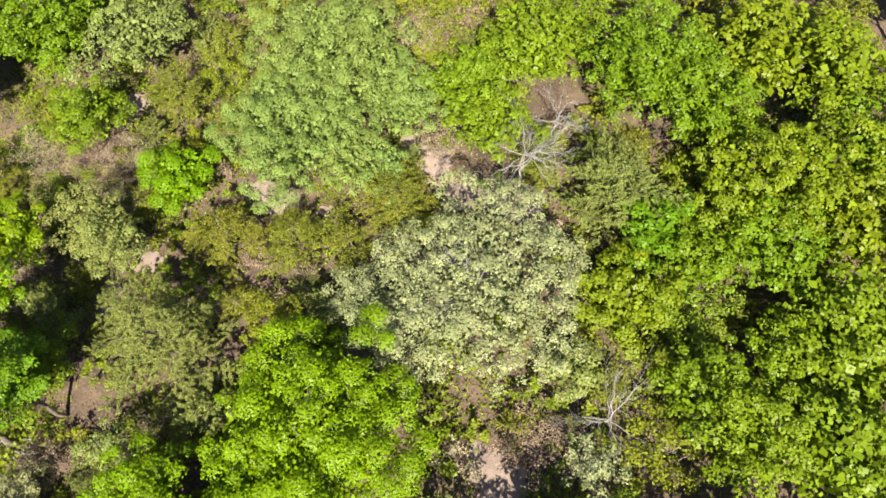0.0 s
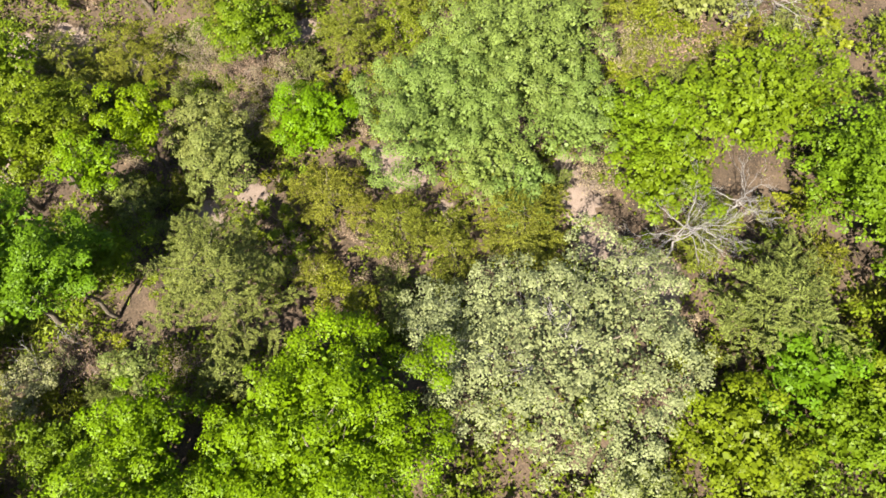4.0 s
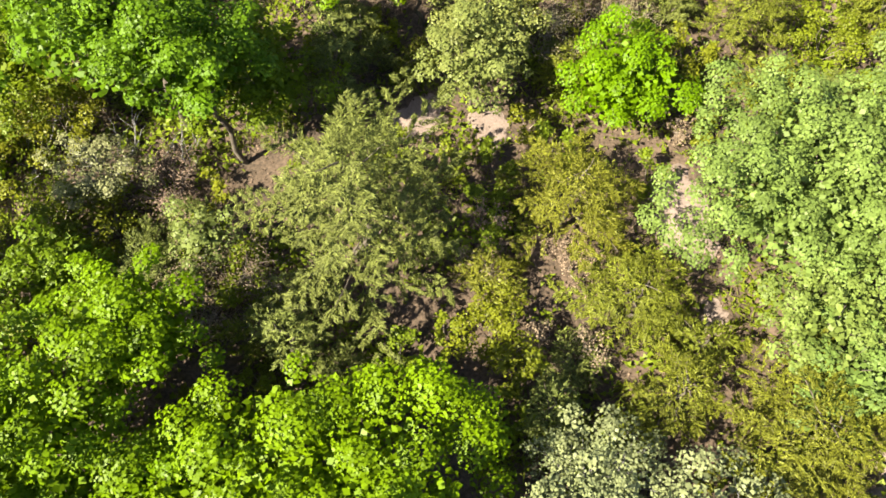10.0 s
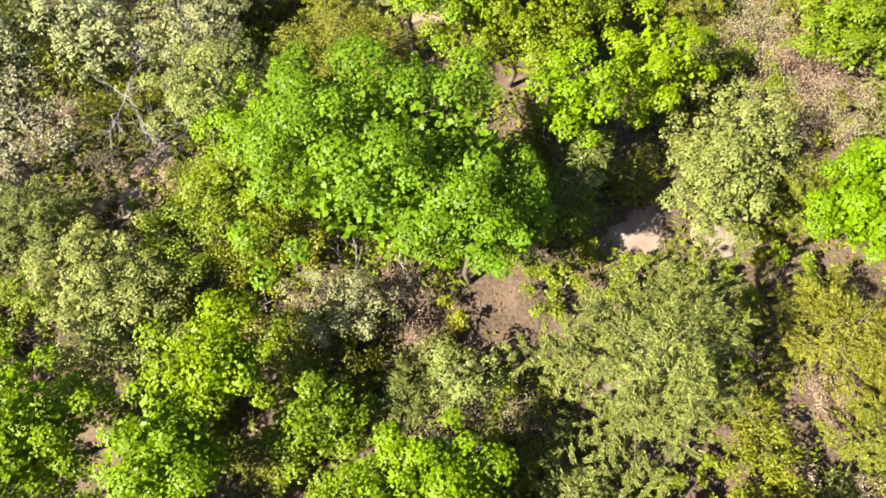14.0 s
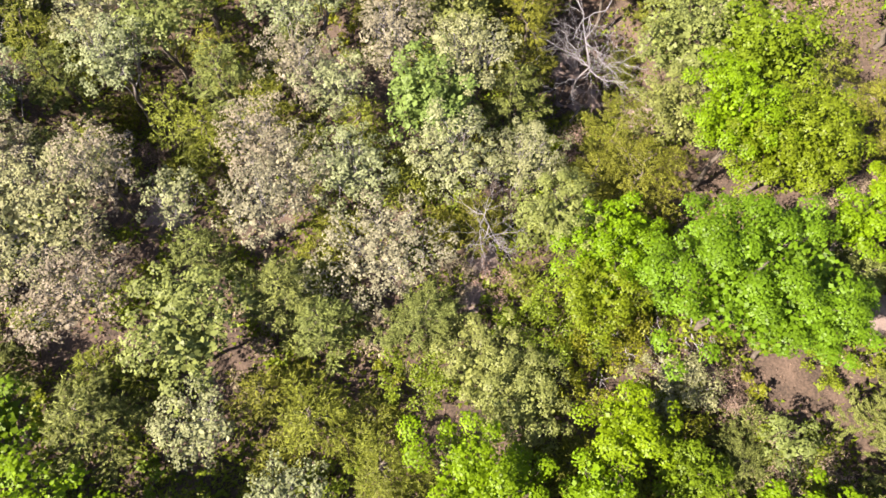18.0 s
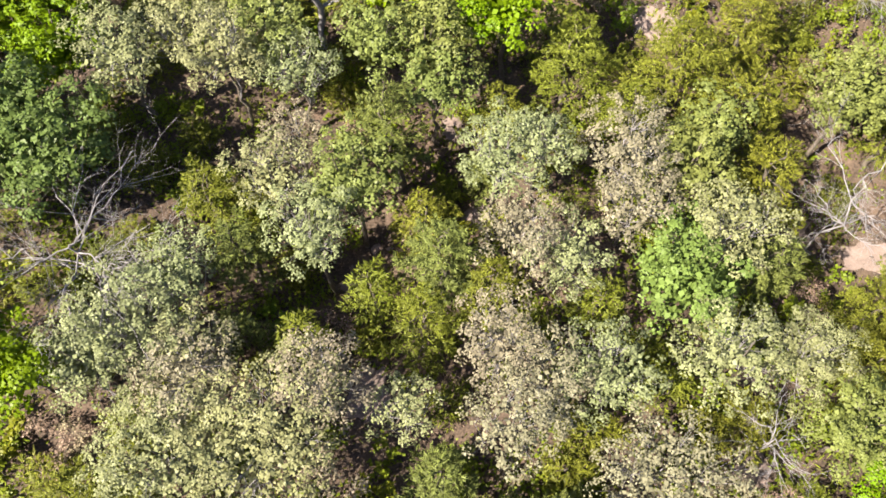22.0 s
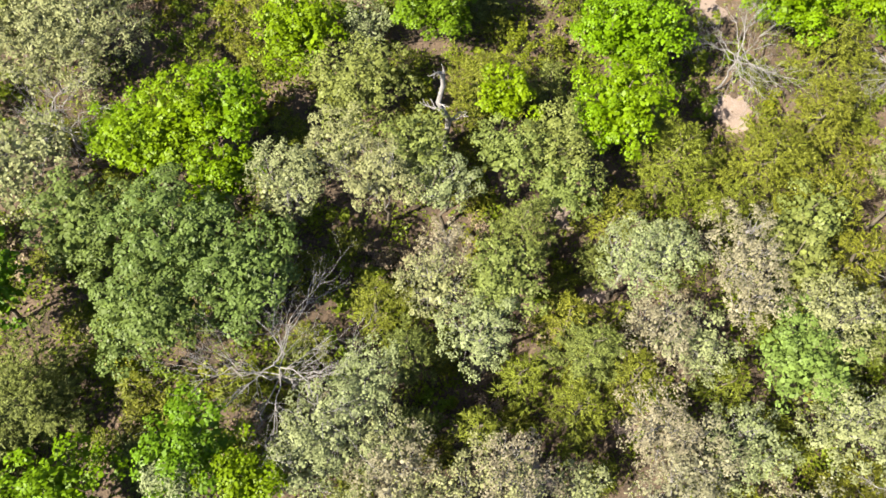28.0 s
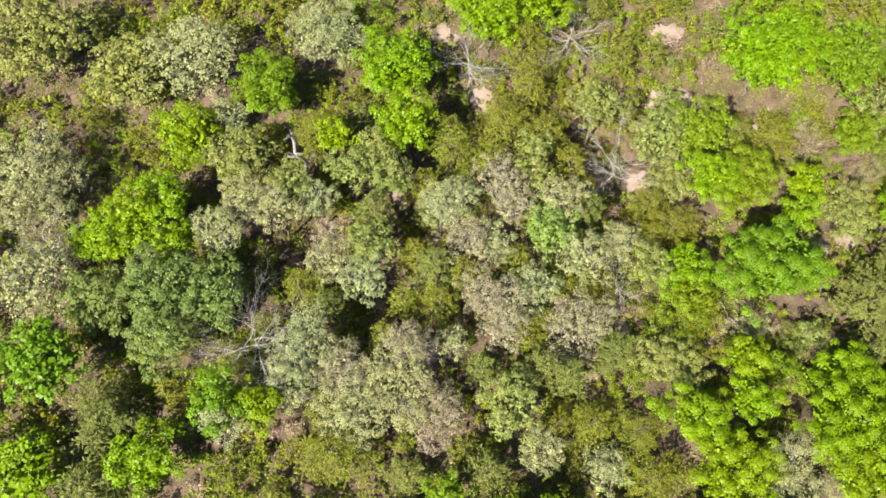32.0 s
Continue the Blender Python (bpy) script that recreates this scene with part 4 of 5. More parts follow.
conifer(9.94, 59.81, 3.4, 1.60, "J")
shrub(-0.98, 29.25, 2.5, 1.59, "S")
shrub(-19.63, 24.93, 2.5, 1.58, "H")
shrub(-67.32, 70.28, 2.3, 1.57, "S")
shrub(9.30, 51.28, 2.3, 1.57, "S")
shrub(38.83, -12.06, 2.3, 1.57, "S")
shrub(3.57, 57.07, 2.3, 1.56, "S")
shrub(6.78, 3.64, 1.8, 1.56, "H")
shrub(54.27, 5.98, 2.3, 1.56, "S")
shrub(11.68, 16.33, 1.8, 1.55, "H")
shrub(-70.46, 54.15, 2.3, 1.55, "S")
shrub(-53.34, 57.70, 2.3, 1.55, "S")
shrub(-54.63, 67.39, 1.8, 1.55, "H")
shrub(43.16, 12.35, 2.3, 1.54, "S")
shrub(-52.24, 63.30, 2.3, 1.54, "S")
conifer(-31.23, 37.22, 7.0, 1.54, "Y")
shrub(43.43, 3.82, 2.3, 1.54, "S")
shrub(-19.47, 53.68, 1.8, 1.52, "H")
conifer(50.11, 4.36, 2.7, 1.52, "Y")
shrub(-14.19, 66.77, 1.8, 1.52, "H")
shrub(38.14, 9.10, 2.3, 1.51, "S")
broadleaf(-3.28, 15.89, 4.0, 1.50, "O")
shrub(-67.87, 54.53, 2.2, 1.50, "S")
shrub(-70.69, 69.06, 2.2, 1.50, "S")
shrub(30.69, 16.28, 2.2, 1.50, "S")
shrub(22.89, 45.74, 1.5, 1.50, "S")
conifer(29.64, -1.26, 1.8, 1.50, "Y")
broadleaf(9.54, -3.00, 3.2, 1.50, "P")
shrub(-15.38, 27.30, 1.8, 1.50, "H")
shrub(2.65, 23.40, 1.5, 1.50, "S")
conifer(37.60, 1.16, 2.1, 1.50, "Y")
conifer(25.75, 33.14, 1.9, 1.50, "J")
conifer(17.39, 36.58, 1.8, 1.50, "Y")
conifer(-20.51, 35.77, 4.1, 1.49, "Y")
conifer(-23.45, 18.22, 2.1, 1.49, "Y")
conifer(2.62, 30.38, 2.2, 1.49, "Y")
conifer(-12.19, 69.98, 3.3, 1.49, "J")
shrub(-16.80, 59.31, 1.6, 1.49, "S")
shrub(-51.83, 56.07, 1.3, 1.49, "S")
conifer(-44.99, 54.15, 2.0, 1.49, "Y")
conifer(-14.12, 30.64, 2.3, 1.49, "Y")
conifer(21.82, 14.94, 2.1, 1.48, "J")
conifer(-44.65, 33.95, 2.5, 1.48, "Y")
conifer(-12.47, 65.86, 2.1, 1.48, "J")
conifer(47.89, 7.44, 1.9, 1.48, "J")
shrub(-57.58, 47.77, 1.6, 1.48, "H")
shrub(13.49, 38.83, 1.6, 1.48, "S")
shrub(13.99, 56.01, 1.8, 1.48, "H")
conifer(12.27, 27.61, 2.1, 1.48, "Y")
conifer(-49.32, 78.19, 2.2, 1.48, "Y")
conifer(-19.08, 20.55, 2.0, 1.47, "Y")
shrub(-24.30, 24.43, 2.0, 1.47, "H")
shrub(7.22, 52.44, 1.8, 1.47, "H")
shrub(-44.74, 29.56, 1.8, 1.47, "H")
shrub(5.99, 15.21, 1.6, 1.47, "S")
shrub(-45.38, 75.76, 2.2, 1.47, "S")
shrub(-69.63, 51.93, 1.8, 1.47, "H")
conifer(-44.29, 72.86, 2.0, 1.47, "Y")
shrub(-24.46, 48.95, 1.5, 1.47, "S")
shrub(-27.16, 41.60, 1.7, 1.47, "S")
shrub(-55.90, 65.83, 1.7, 1.47, "H")
conifer(-21.36, 30.01, 2.2, 1.47, "Y")
shrub(-49.21, 73.62, 1.6, 1.47, "S")
shrub(10.07, 30.97, 1.7, 1.46, "S")
shrub(11.82, 61.53, 1.5, 1.46, "S")
conifer(32.01, 29.68, 2.7, 1.46, "Y")
conifer(-46.91, 25.28, 2.7, 1.46, "Y")
shrub(16.42, 55.29, 2.2, 1.46, "S")
shrub(28.25, 4.71, 2.2, 1.46, "S")
conifer(-37.21, 53.27, 2.5, 1.46, "Y")
shrub(-41.48, 38.85, 1.8, 1.46, "S")
shrub(-63.96, 59.08, 1.6, 1.46, "S")
shrub(36.68, -11.13, 1.4, 1.46, "S")
shrub(23.58, 41.22, 1.4, 1.45, "S")
conifer(-25.83, 44.82, 2.3, 1.45, "J")
conifer(-19.97, 54.72, 2.2, 1.45, "Y")
shrub(-51.81, 71.33, 1.6, 1.45, "S")
conifer(-69.00, 74.08, 2.4, 1.45, "Y")
conifer(-49.87, 29.61, 1.8, 1.45, "Y")
broadleaf(-29.29, 30.61, 5.6, 1.45, "P")
shrub(-4.29, 54.65, 1.5, 1.45, "S")
shrub(24.90, 26.84, 1.5, 1.45, "S")
shrub(-64.93, 43.28, 1.9, 1.45, "S")
shrub(-54.58, 40.65, 2.0, 1.45, "S")
shrub(-58.45, 46.83, 1.6, 1.45, "S")
shrub(-1.52, 54.18, 1.5, 1.45, "S")
conifer(-63.09, 45.17, 2.2, 1.44, "Y")
shrub(-6.27, 15.52, 1.6, 1.44, "S")
conifer(-27.73, 43.80, 2.4, 1.44, "Y")
shrub(-33.11, 47.57, 1.4, 1.44, "H")
shrub(39.82, 27.56, 2.2, 1.44, "S")
shrub(-46.54, 27.53, 2.2, 1.44, "S")
shrub(4.60, 24.07, 2.2, 1.44, "S")
shrub(-58.27, 85.64, 2.2, 1.44, "S")
conifer(-53.09, 43.43, 2.2, 1.44, "Y")
shrub(6.49, 49.49, 1.8, 1.44, "S")
shrub(-29.19, 25.46, 1.3, 1.44, "S")
conifer(-37.59, 64.55, 1.8, 1.44, "Y")
shrub(36.83, 6.31, 1.7, 1.44, "S")
shrub(-39.92, 44.00, 1.5, 1.44, "S")
shrub(4.53, 32.28, 1.9, 1.43, "H")
conifer(27.24, 7.76, 2.3, 1.43, "Y")
shrub(-36.25, 36.31, 1.3, 1.43, "S")
shrub(43.01, -8.94, 1.7, 1.43, "S")
shrub(-65.17, 69.39, 1.4, 1.43, "S")
conifer(-47.13, 63.15, 2.7, 1.43, "Y")
shrub(8.70, 21.27, 1.4, 1.43, "S")
shrub(-16.86, 56.17, 2.0, 1.42, "S")
shrub(-37.86, 45.38, 1.8, 1.42, "H")
shrub(11.66, 38.67, 1.6, 1.42, "S")
shrub(-62.14, 69.86, 1.8, 1.42, "S")
shrub(41.51, 3.68, 1.4, 1.42, "S")
shrub(16.38, 36.83, 1.8, 1.42, "H")
shrub(30.60, 23.74, 1.6, 1.42, "S")
shrub(-58.92, 88.57, 2.2, 1.42, "S")
shrub(17.19, 28.13, 2.2, 1.42, "S")
shrub(23.53, 47.61, 2.2, 1.42, "S")
shrub(-33.79, 74.99, 2.2, 1.42, "S")
conifer(3.30, 36.80, 2.0, 1.42, "Y")
shrub(12.01, 19.26, 1.6, 1.42, "H")
shrub(25.86, 36.17, 1.8, 1.42, "S")
shrub(44.39, 6.88, 1.5, 1.42, "S")
conifer(-37.11, 58.38, 2.0, 1.42, "Y")
conifer(-18.94, 63.05, 2.3, 1.42, "J")
conifer(-32.61, 65.85, 2.1, 1.41, "Y")
conifer(-63.01, 72.83, 2.4, 1.41, "Y")
conifer(-6.95, 51.43, 2.3, 1.41, "Y")
shrub(-47.03, 30.23, 1.6, 1.41, "S")
shrub(9.81, 49.34, 1.6, 1.41, "H")
conifer(3.14, 26.59, 5.6, 1.41, "J")
shrub(40.79, 2.58, 1.9, 1.40, "H")
conifer(-43.48, 43.96, 2.3, 1.40, "Y")
conifer(-19.83, 60.84, 2.1, 1.40, "Y")
conifer(-2.84, 50.59, 1.8, 1.40, "J")
shrub(36.29, 13.14, 1.8, 1.40, "H")
conifer(-37.72, 73.52, 1.9, 1.40, "Y")
conifer(-10.19, 18.52, 2.0, 1.40, "Y")
shrub(29.31, 6.52, 1.9, 1.40, "S")
shrub(-2.53, 30.54, 1.6, 1.40, "H")
conifer(-28.02, 52.48, 1.9, 1.40, "Y")
conifer(-32.95, 51.84, 2.0, 1.39, "Y")
shrub(-61.84, 66.24, 1.8, 1.39, "S")
conifer(-54.01, 48.46, 2.1, 1.39, "Y")
shrub(-45.77, 37.84, 1.7, 1.39, "S")
conifer(-57.25, 30.00, 1.8, 1.39, "J")
shrub(-45.52, 77.66, 1.9, 1.39, "S")
conifer(20.12, 26.95, 1.7, 1.39, "Y")
conifer(30.04, 2.31, 1.9, 1.38, "Y")
conifer(5.45, 56.74, 2.2, 1.38, "Y")
shrub(-13.06, 27.37, 1.6, 1.38, "H")
conifer(-0.98, 61.32, 2.2, 1.38, "Y")
conifer(-36.01, 65.52, 2.1, 1.37, "J")
conifer(-41.91, 74.77, 1.8, 1.37, "Y")
shrub(6.93, 32.71, 1.7, 1.37, "H")
conifer(9.07, 18.61, 1.9, 1.37, "Y")
shrub(13.69, 31.12, 1.9, 1.37, "S")
shrub(28.80, 17.07, 1.3, 1.37, "S")
conifer(-38.57, 51.25, 1.8, 1.37, "J")
shrub(-46.11, 35.09, 1.6, 1.36, "H")
conifer(-63.36, 47.11, 2.1, 1.36, "J")
conifer(-33.59, 49.33, 2.1, 1.36, "Y")
conifer(1.52, 16.30, 2.6, 1.36, "Y")
conifer(22.22, 26.31, 2.0, 1.36, "J")
conifer(42.27, 0.64, 2.0, 1.36, "J")
conifer(29.03, 26.81, 2.0, 1.36, "J")
shrub(44.05, 19.72, 1.6, 1.35, "S")
conifer(-18.54, 33.84, 2.2, 1.35, "Y")
conifer(25.47, 6.85, 1.9, 1.35, "Y")
shrub(3.79, 46.09, 1.6, 1.35, "H")
conifer(-41.98, 62.81, 1.9, 1.35, "J")
shrub(9.35, 23.10, 1.5, 1.34, "S")
shrub(-10.09, 37.47, 1.6, 1.34, "S")
conifer(-46.14, 46.06, 2.1, 1.34, "Y")
shrub(45.22, 14.41, 1.4, 1.34, "S")
shrub(-21.35, 62.64, 1.5, 1.34, "S")
shrub(5.27, 54.20, 1.4, 1.34, "S")
shrub(-3.22, 57.67, 1.4, 1.33, "H")
conifer(13.86, 36.59, 2.1, 1.33, "Y")
conifer(-23.45, 35.31, 2.0, 1.33, "Y")
conifer(-35.81, 39.84, 1.7, 1.33, "Y")
shrub(40.71, 3.49, 1.2, 1.33, "H")
shrub(-17.19, 65.08, 1.4, 1.33, "H")
conifer(-30.98, 63.51, 2.1, 1.33, "J")
shrub(6.34, 4.49, 1.6, 1.33, "S")
shrub(10.01, 54.65, 1.4, 1.33, "S")
shrub(-47.79, 56.81, 1.3, 1.33, "S")
shrub(-56.81, 51.90, 1.7, 1.32, "S")
shrub(-62.23, 55.14, 1.2, 1.32, "H")
shrub(-43.45, 73.22, 1.5, 1.32, "H")
conifer(42.95, 21.00, 2.0, 1.32, "J")
shrub(30.38, 18.68, 1.6, 1.32, "S")
conifer(-52.22, 35.74, 1.7, 1.32, "Y")
conifer(11.56, 52.46, 2.2, 1.32, "J")
shrub(21.66, 4.45, 1.2, 1.32, "H")
conifer(8.84, 32.11, 2.0, 1.32, "Y")
conifer(-4.24, 45.12, 2.0, 1.32, "Y")
shrub(-15.94, 61.58, 1.6, 1.32, "S")
shrub(6.01, 34.10, 1.6, 1.32, "S")
conifer(-6.97, 53.61, 1.6, 1.31, "Y")
conifer(-48.66, 81.53, 1.6, 1.31, "J")
shrub(9.94, 15.41, 2.4, 1.31, "S")
shrub(-44.05, 29.65, 1.4, 1.31, "H")
shrub(38.04, 11.45, 1.7, 1.31, "S")
shrub(-64.00, 68.05, 1.4, 1.31, "S")
conifer(32.14, 18.29, 1.7, 1.31, "Y")
shrub(-56.38, 71.87, 1.5, 1.31, "S")
conifer(-50.15, 35.97, 1.6, 1.30, "Y")
shrub(8.09, 60.41, 1.3, 1.30, "S")
conifer(-54.88, 56.64, 1.8, 1.30, "Y")
shrub(-39.61, 45.07, 1.4, 1.30, "H")
conifer(-36.61, 55.27, 1.7, 1.30, "Y")
shrub(-10.05, 39.65, 1.4, 1.29, "S")
conifer(-64.59, 37.43, 2.2, 1.29, "J")
conifer(-41.57, 30.05, 1.9, 1.29, "Y")
conifer(20.81, 2.99, 1.7, 1.29, "Y")
conifer(47.53, 9.80, 2.1, 1.29, "J")
shrub(-48.34, 37.87, 1.7, 1.29, "S")
shrub(-50.82, 38.05, 1.4, 1.29, "S")
conifer(-43.58, 75.37, 2.1, 1.29, "Y")
conifer(-1.90, 59.32, 1.7, 1.29, "Y")
conifer(21.79, -7.56, 1.9, 1.29, "Y")
shrub(-68.56, 64.93, 1.5, 1.29, "S")
conifer(-47.58, 59.41, 1.9, 1.29, "Y")
conifer(-7.53, 16.76, 1.9, 1.29, "Y")
shrub(-51.22, 32.02, 1.3, 1.28, "S")
conifer(39.65, 4.24, 1.8, 1.28, "Y")
conifer(-44.42, 50.96, 2.0, 1.28, "Y")
shrub(-1.56, 63.12, 1.8, 1.28, "S")
conifer(3.83, 28.36, 4.1, 1.28, "J")
conifer(-37.54, 34.72, 3.5, 1.28, "J")
conifer(-27.53, 57.21, 3.7, 1.28, "J")
shrub(28.47, 24.95, 1.4, 1.28, "H")
shrub(-5.35, 52.82, 1.7, 1.28, "S")
conifer(-52.31, 33.33, 1.5, 1.28, "J")
conifer(-14.13, 35.23, 2.2, 1.28, "Y")
shrub(-35.73, 34.54, 1.6, 1.28, "H")
shrub(-46.30, 50.48, 1.5, 1.27, "S")
shrub(32.20, 21.02, 1.4, 1.27, "H")
shrub(7.11, 57.40, 1.5, 1.27, "S")
conifer(11.97, 50.58, 1.8, 1.27, "Y")
shrub(-0.15, 13.49, 1.4, 1.27, "S")
conifer(2.84, 54.62, 2.0, 1.27, "Y")
conifer(-47.02, 74.00, 1.9, 1.27, "J")
shrub(-25.96, 62.03, 1.3, 1.27, "S")
shrub(-24.27, 61.83, 1.5, 1.26, "S")
shrub(-49.41, 75.85, 1.7, 1.26, "H")
conifer(-11.98, 18.24, 1.8, 1.26, "Y")
conifer(-49.74, 56.69, 1.6, 1.26, "J")
conifer(-57.58, 54.96, 2.1, 1.26, "Y")
shrub(8.11, 48.88, 1.5, 1.25, "H")
shrub(-32.79, 71.78, 1.6, 1.25, "S")
conifer(-53.86, 68.73, 2.1, 1.25, "Y")
conifer(1.63, 43.52, 2.0, 1.25, "Y")
shrub(19.69, 25.30, 1.6, 1.25, "S")
conifer(-23.37, 64.99, 2.1, 1.25, "Y")
conifer(-32.44, 62.75, 2.0, 1.25, "J")
conifer(-26.12, 54.88, 4.7, 1.25, "J")
shrub(-35.09, 20.84, 1.3, 1.25, "S")
conifer(11.14, 40.52, 1.7, 1.25, "Y")
shrub(-67.11, 59.95, 1.7, 1.25, "S")
shrub(12.84, 36.52, 1.3, 1.24, "H")
conifer(-34.07, 34.09, 6.4, 1.24, "Y")
shrub(-19.09, 65.03, 1.6, 1.24, "S")
conifer(-7.02, 40.80, 1.5, 1.24, "Y")
shrub(-57.69, 57.02, 1.3, 1.24, "S")
conifer(-15.91, 30.19, 2.0, 1.24, "Y")
conifer(-55.23, 50.27, 3.4, 1.24, "Y")
shrub(11.95, 0.93, 1.6, 1.24, "S")
shrub(-50.94, 73.06, 1.4, 1.23, "S")
shrub(15.82, 26.94, 1.4, 1.23, "S")
conifer(2.96, 60.70, 1.7, 1.23, "Y")
shrub(1.43, 50.25, 1.1, 1.23, "S")
conifer(-44.23, 62.70, 1.6, 1.23, "J")
shrub(42.00, 17.48, 1.2, 1.23, "S")
shrub(-0.49, 55.80, 1.3, 1.23, "S")
conifer(42.21, -6.66, 1.5, 1.23, "J")
conifer(-39.08, 62.90, 1.9, 1.23, "Y")
shrub(12.22, -1.69, 1.5, 1.23, "S")
shrub(-10.65, 65.71, 1.3, 1.22, "S")
conifer(37.40, 15.60, 1.8, 1.22, "Y")
conifer(-22.42, 28.44, 1.9, 1.22, "Y")
shrub(-64.03, 55.47, 1.4, 1.22, "S")
shrub(-35.42, 69.62, 1.5, 1.22, "H")
shrub(37.73, 13.16, 1.3, 1.22, "S")
shrub(-22.38, 44.95, 1.1, 1.22, "S")
shrub(-30.36, 23.75, 1.4, 1.22, "H")
conifer(-29.85, 21.89, 1.8, 1.22, "Y")
shrub(-29.34, 54.80, 1.3, 1.22, "S")
conifer(14.21, -2.32, 1.6, 1.22, "Y")
conifer(16.19, 16.31, 1.9, 1.22, "Y")
shrub(-51.89, 48.28, 1.4, 1.21, "S")
conifer(-15.67, 66.58, 1.5, 1.21, "J")
conifer(42.86, -0.86, 2.0, 1.21, "J")
conifer(34.97, 14.42, 2.0, 1.21, "Y")
shrub(30.25, 20.73, 1.1, 1.21, "S")
shrub(-48.87, 64.59, 1.5, 1.21, "S")
conifer(44.88, -2.10, 1.9, 1.21, "Y")
shrub(0.93, 48.48, 1.3, 1.20, "S")
shrub(-32.12, 73.25, 1.5, 1.20, "S")
shrub(-29.09, 43.08, 1.2, 1.20, "S")
shrub(-54.35, 69.03, 1.3, 1.20, "H")
shrub(8.81, 19.04, 1.2, 1.20, "H")
shrub(-25.29, 61.95, 1.2, 1.20, "H")
shrub(-1.42, 30.54, 1.3, 1.20, "S")
shrub(1.09, 55.84, 1.4, 1.20, "S")
conifer(9.60, 57.21, 1.8, 1.20, "Y")
shrub(-60.98, 45.79, 1.4, 1.19, "H")
shrub(41.13, 2.10, 1.2, 1.19, "H")
shrub(-52.80, 28.51, 1.2, 1.19, "H")
shrub(-42.14, 42.64, 1.6, 1.19, "S")
conifer(-65.80, 72.10, 1.4, 1.19, "Y")
conifer(-48.22, 60.94, 2.0, 1.19, "Y")
conifer(-46.98, 36.81, 1.8, 1.19, "Y")
conifer(29.62, 31.42, 1.7, 1.19, "Y")
shrub(-54.11, 65.30, 1.3, 1.19, "S")
shrub(-54.54, 69.80, 1.2, 1.19, "H")
shrub(21.68, -14.76, 1.6, 1.19, "S")
shrub(16.25, 25.49, 1.3, 1.19, "H")
conifer(-52.78, 37.51, 1.8, 1.19, "Y")
conifer(-44.23, 38.58, 1.8, 1.19, "J")
shrub(-33.05, 36.24, 2.0, 1.18, "H")
shrub(-17.81, 67.31, 1.3, 1.18, "S")
shrub(-38.62, 58.24, 1.2, 1.18, "S")
conifer(39.80, 15.64, 1.7, 1.18, "Y")
shrub(41.12, 13.43, 1.2, 1.18, "S")
conifer(2.58, 15.72, 4.2, 1.18, "J")
shrub(-10.44, 14.31, 1.1, 1.18, "S")
conifer(-12.90, 57.45, 1.5, 1.17, "Y")
shrub(-41.54, 47.52, 1.3, 1.17, "S")
conifer(-20.81, 45.70, 1.8, 1.17, "Y")
shrub(-42.02, 52.46, 1.3, 1.17, "S")
conifer(-8.35, 49.81, 1.5, 1.16, "Y")
shrub(-55.56, 40.37, 1.4, 1.16, "H")
shrub(23.64, 39.59, 1.1, 1.16, "S")
shrub(-34.71, 35.95, 1.1, 1.16, "S")
shrub(-35.01, 67.74, 1.5, 1.16, "S")
shrub(39.32, 12.45, 1.3, 1.16, "S")
shrub(-12.79, 55.99, 1.1, 1.16, "S")
shrub(-42.67, 36.61, 1.5, 1.16, "H")
shrub(43.89, 17.22, 1.3, 1.16, "H")
shrub(22.13, 46.52, 1.6, 1.16, "H")
shrub(11.54, 24.22, 1.6, 1.16, "S")
shrub(-28.70, 70.49, 1.1, 1.16, "S")
conifer(-65.30, 47.50, 1.7, 1.16, "J")
shrub(-45.66, 74.00, 1.5, 1.16, "H")
shrub(23.55, 9.21, 1.2, 1.15, "S")
shrub(-41.98, 44.25, 1.3, 1.15, "S")
shrub(-60.55, 34.73, 1.3, 1.15, "S")
conifer(24.32, 38.01, 1.4, 1.15, "Y")
shrub(46.18, -3.21, 1.6, 1.15, "S")
conifer(13.56, 13.22, 1.5, 1.15, "Y")
conifer(36.54, 7.92, 1.7, 1.14, "Y")
conifer(-67.51, 52.45, 1.7, 1.14, "Y")
shrub(-1.43, 61.51, 1.1, 1.14, "H")
shrub(-33.24, 46.76, 1.4, 1.14, "S")
conifer(-43.39, 39.89, 1.6, 1.14, "Y")
conifer(32.78, 15.49, 1.9, 1.14, "J")
conifer(22.89, 49.78, 1.6, 1.13, "J")
conifer(-48.08, 75.94, 1.9, 1.13, "Y")
conifer(-4.75, 50.21, 1.6, 1.13, "J")
conifer(-26.87, 60.40, 1.4, 1.13, "Y")
shrub(-54.18, 42.28, 1.5, 1.13, "S")
shrub(-52.72, 36.65, 1.1, 1.13, "H")
shrub(-47.17, 74.82, 1.2, 1.13, "H")
shrub(-5.52, 29.38, 1.1, 1.13, "S")
shrub(-27.86, 45.27, 1.0, 1.13, "S")
shrub(-27.17, 70.85, 1.3, 1.13, "S")
broadleaf(-0.96, 19.38, 3.6, 1.13, "G")
conifer(-36.23, 33.42, 1.5, 1.12, "Y")
shrub(39.36, 2.46, 1.0, 1.12, "S")
conifer(32.48, 23.48, 1.6, 1.12, "Y")
conifer(-5.47, 56.83, 1.6, 1.12, "Y")
shrub(11.70, 29.96, 1.1, 1.12, "S")
shrub(-25.34, 21.97, 1.1, 1.12, "H")
shrub(-8.98, 31.33, 1.3, 1.12, "S")
shrub(14.78, -4.27, 1.3, 1.12, "S")
shrub(-1.81, 49.36, 1.5, 1.12, "S")
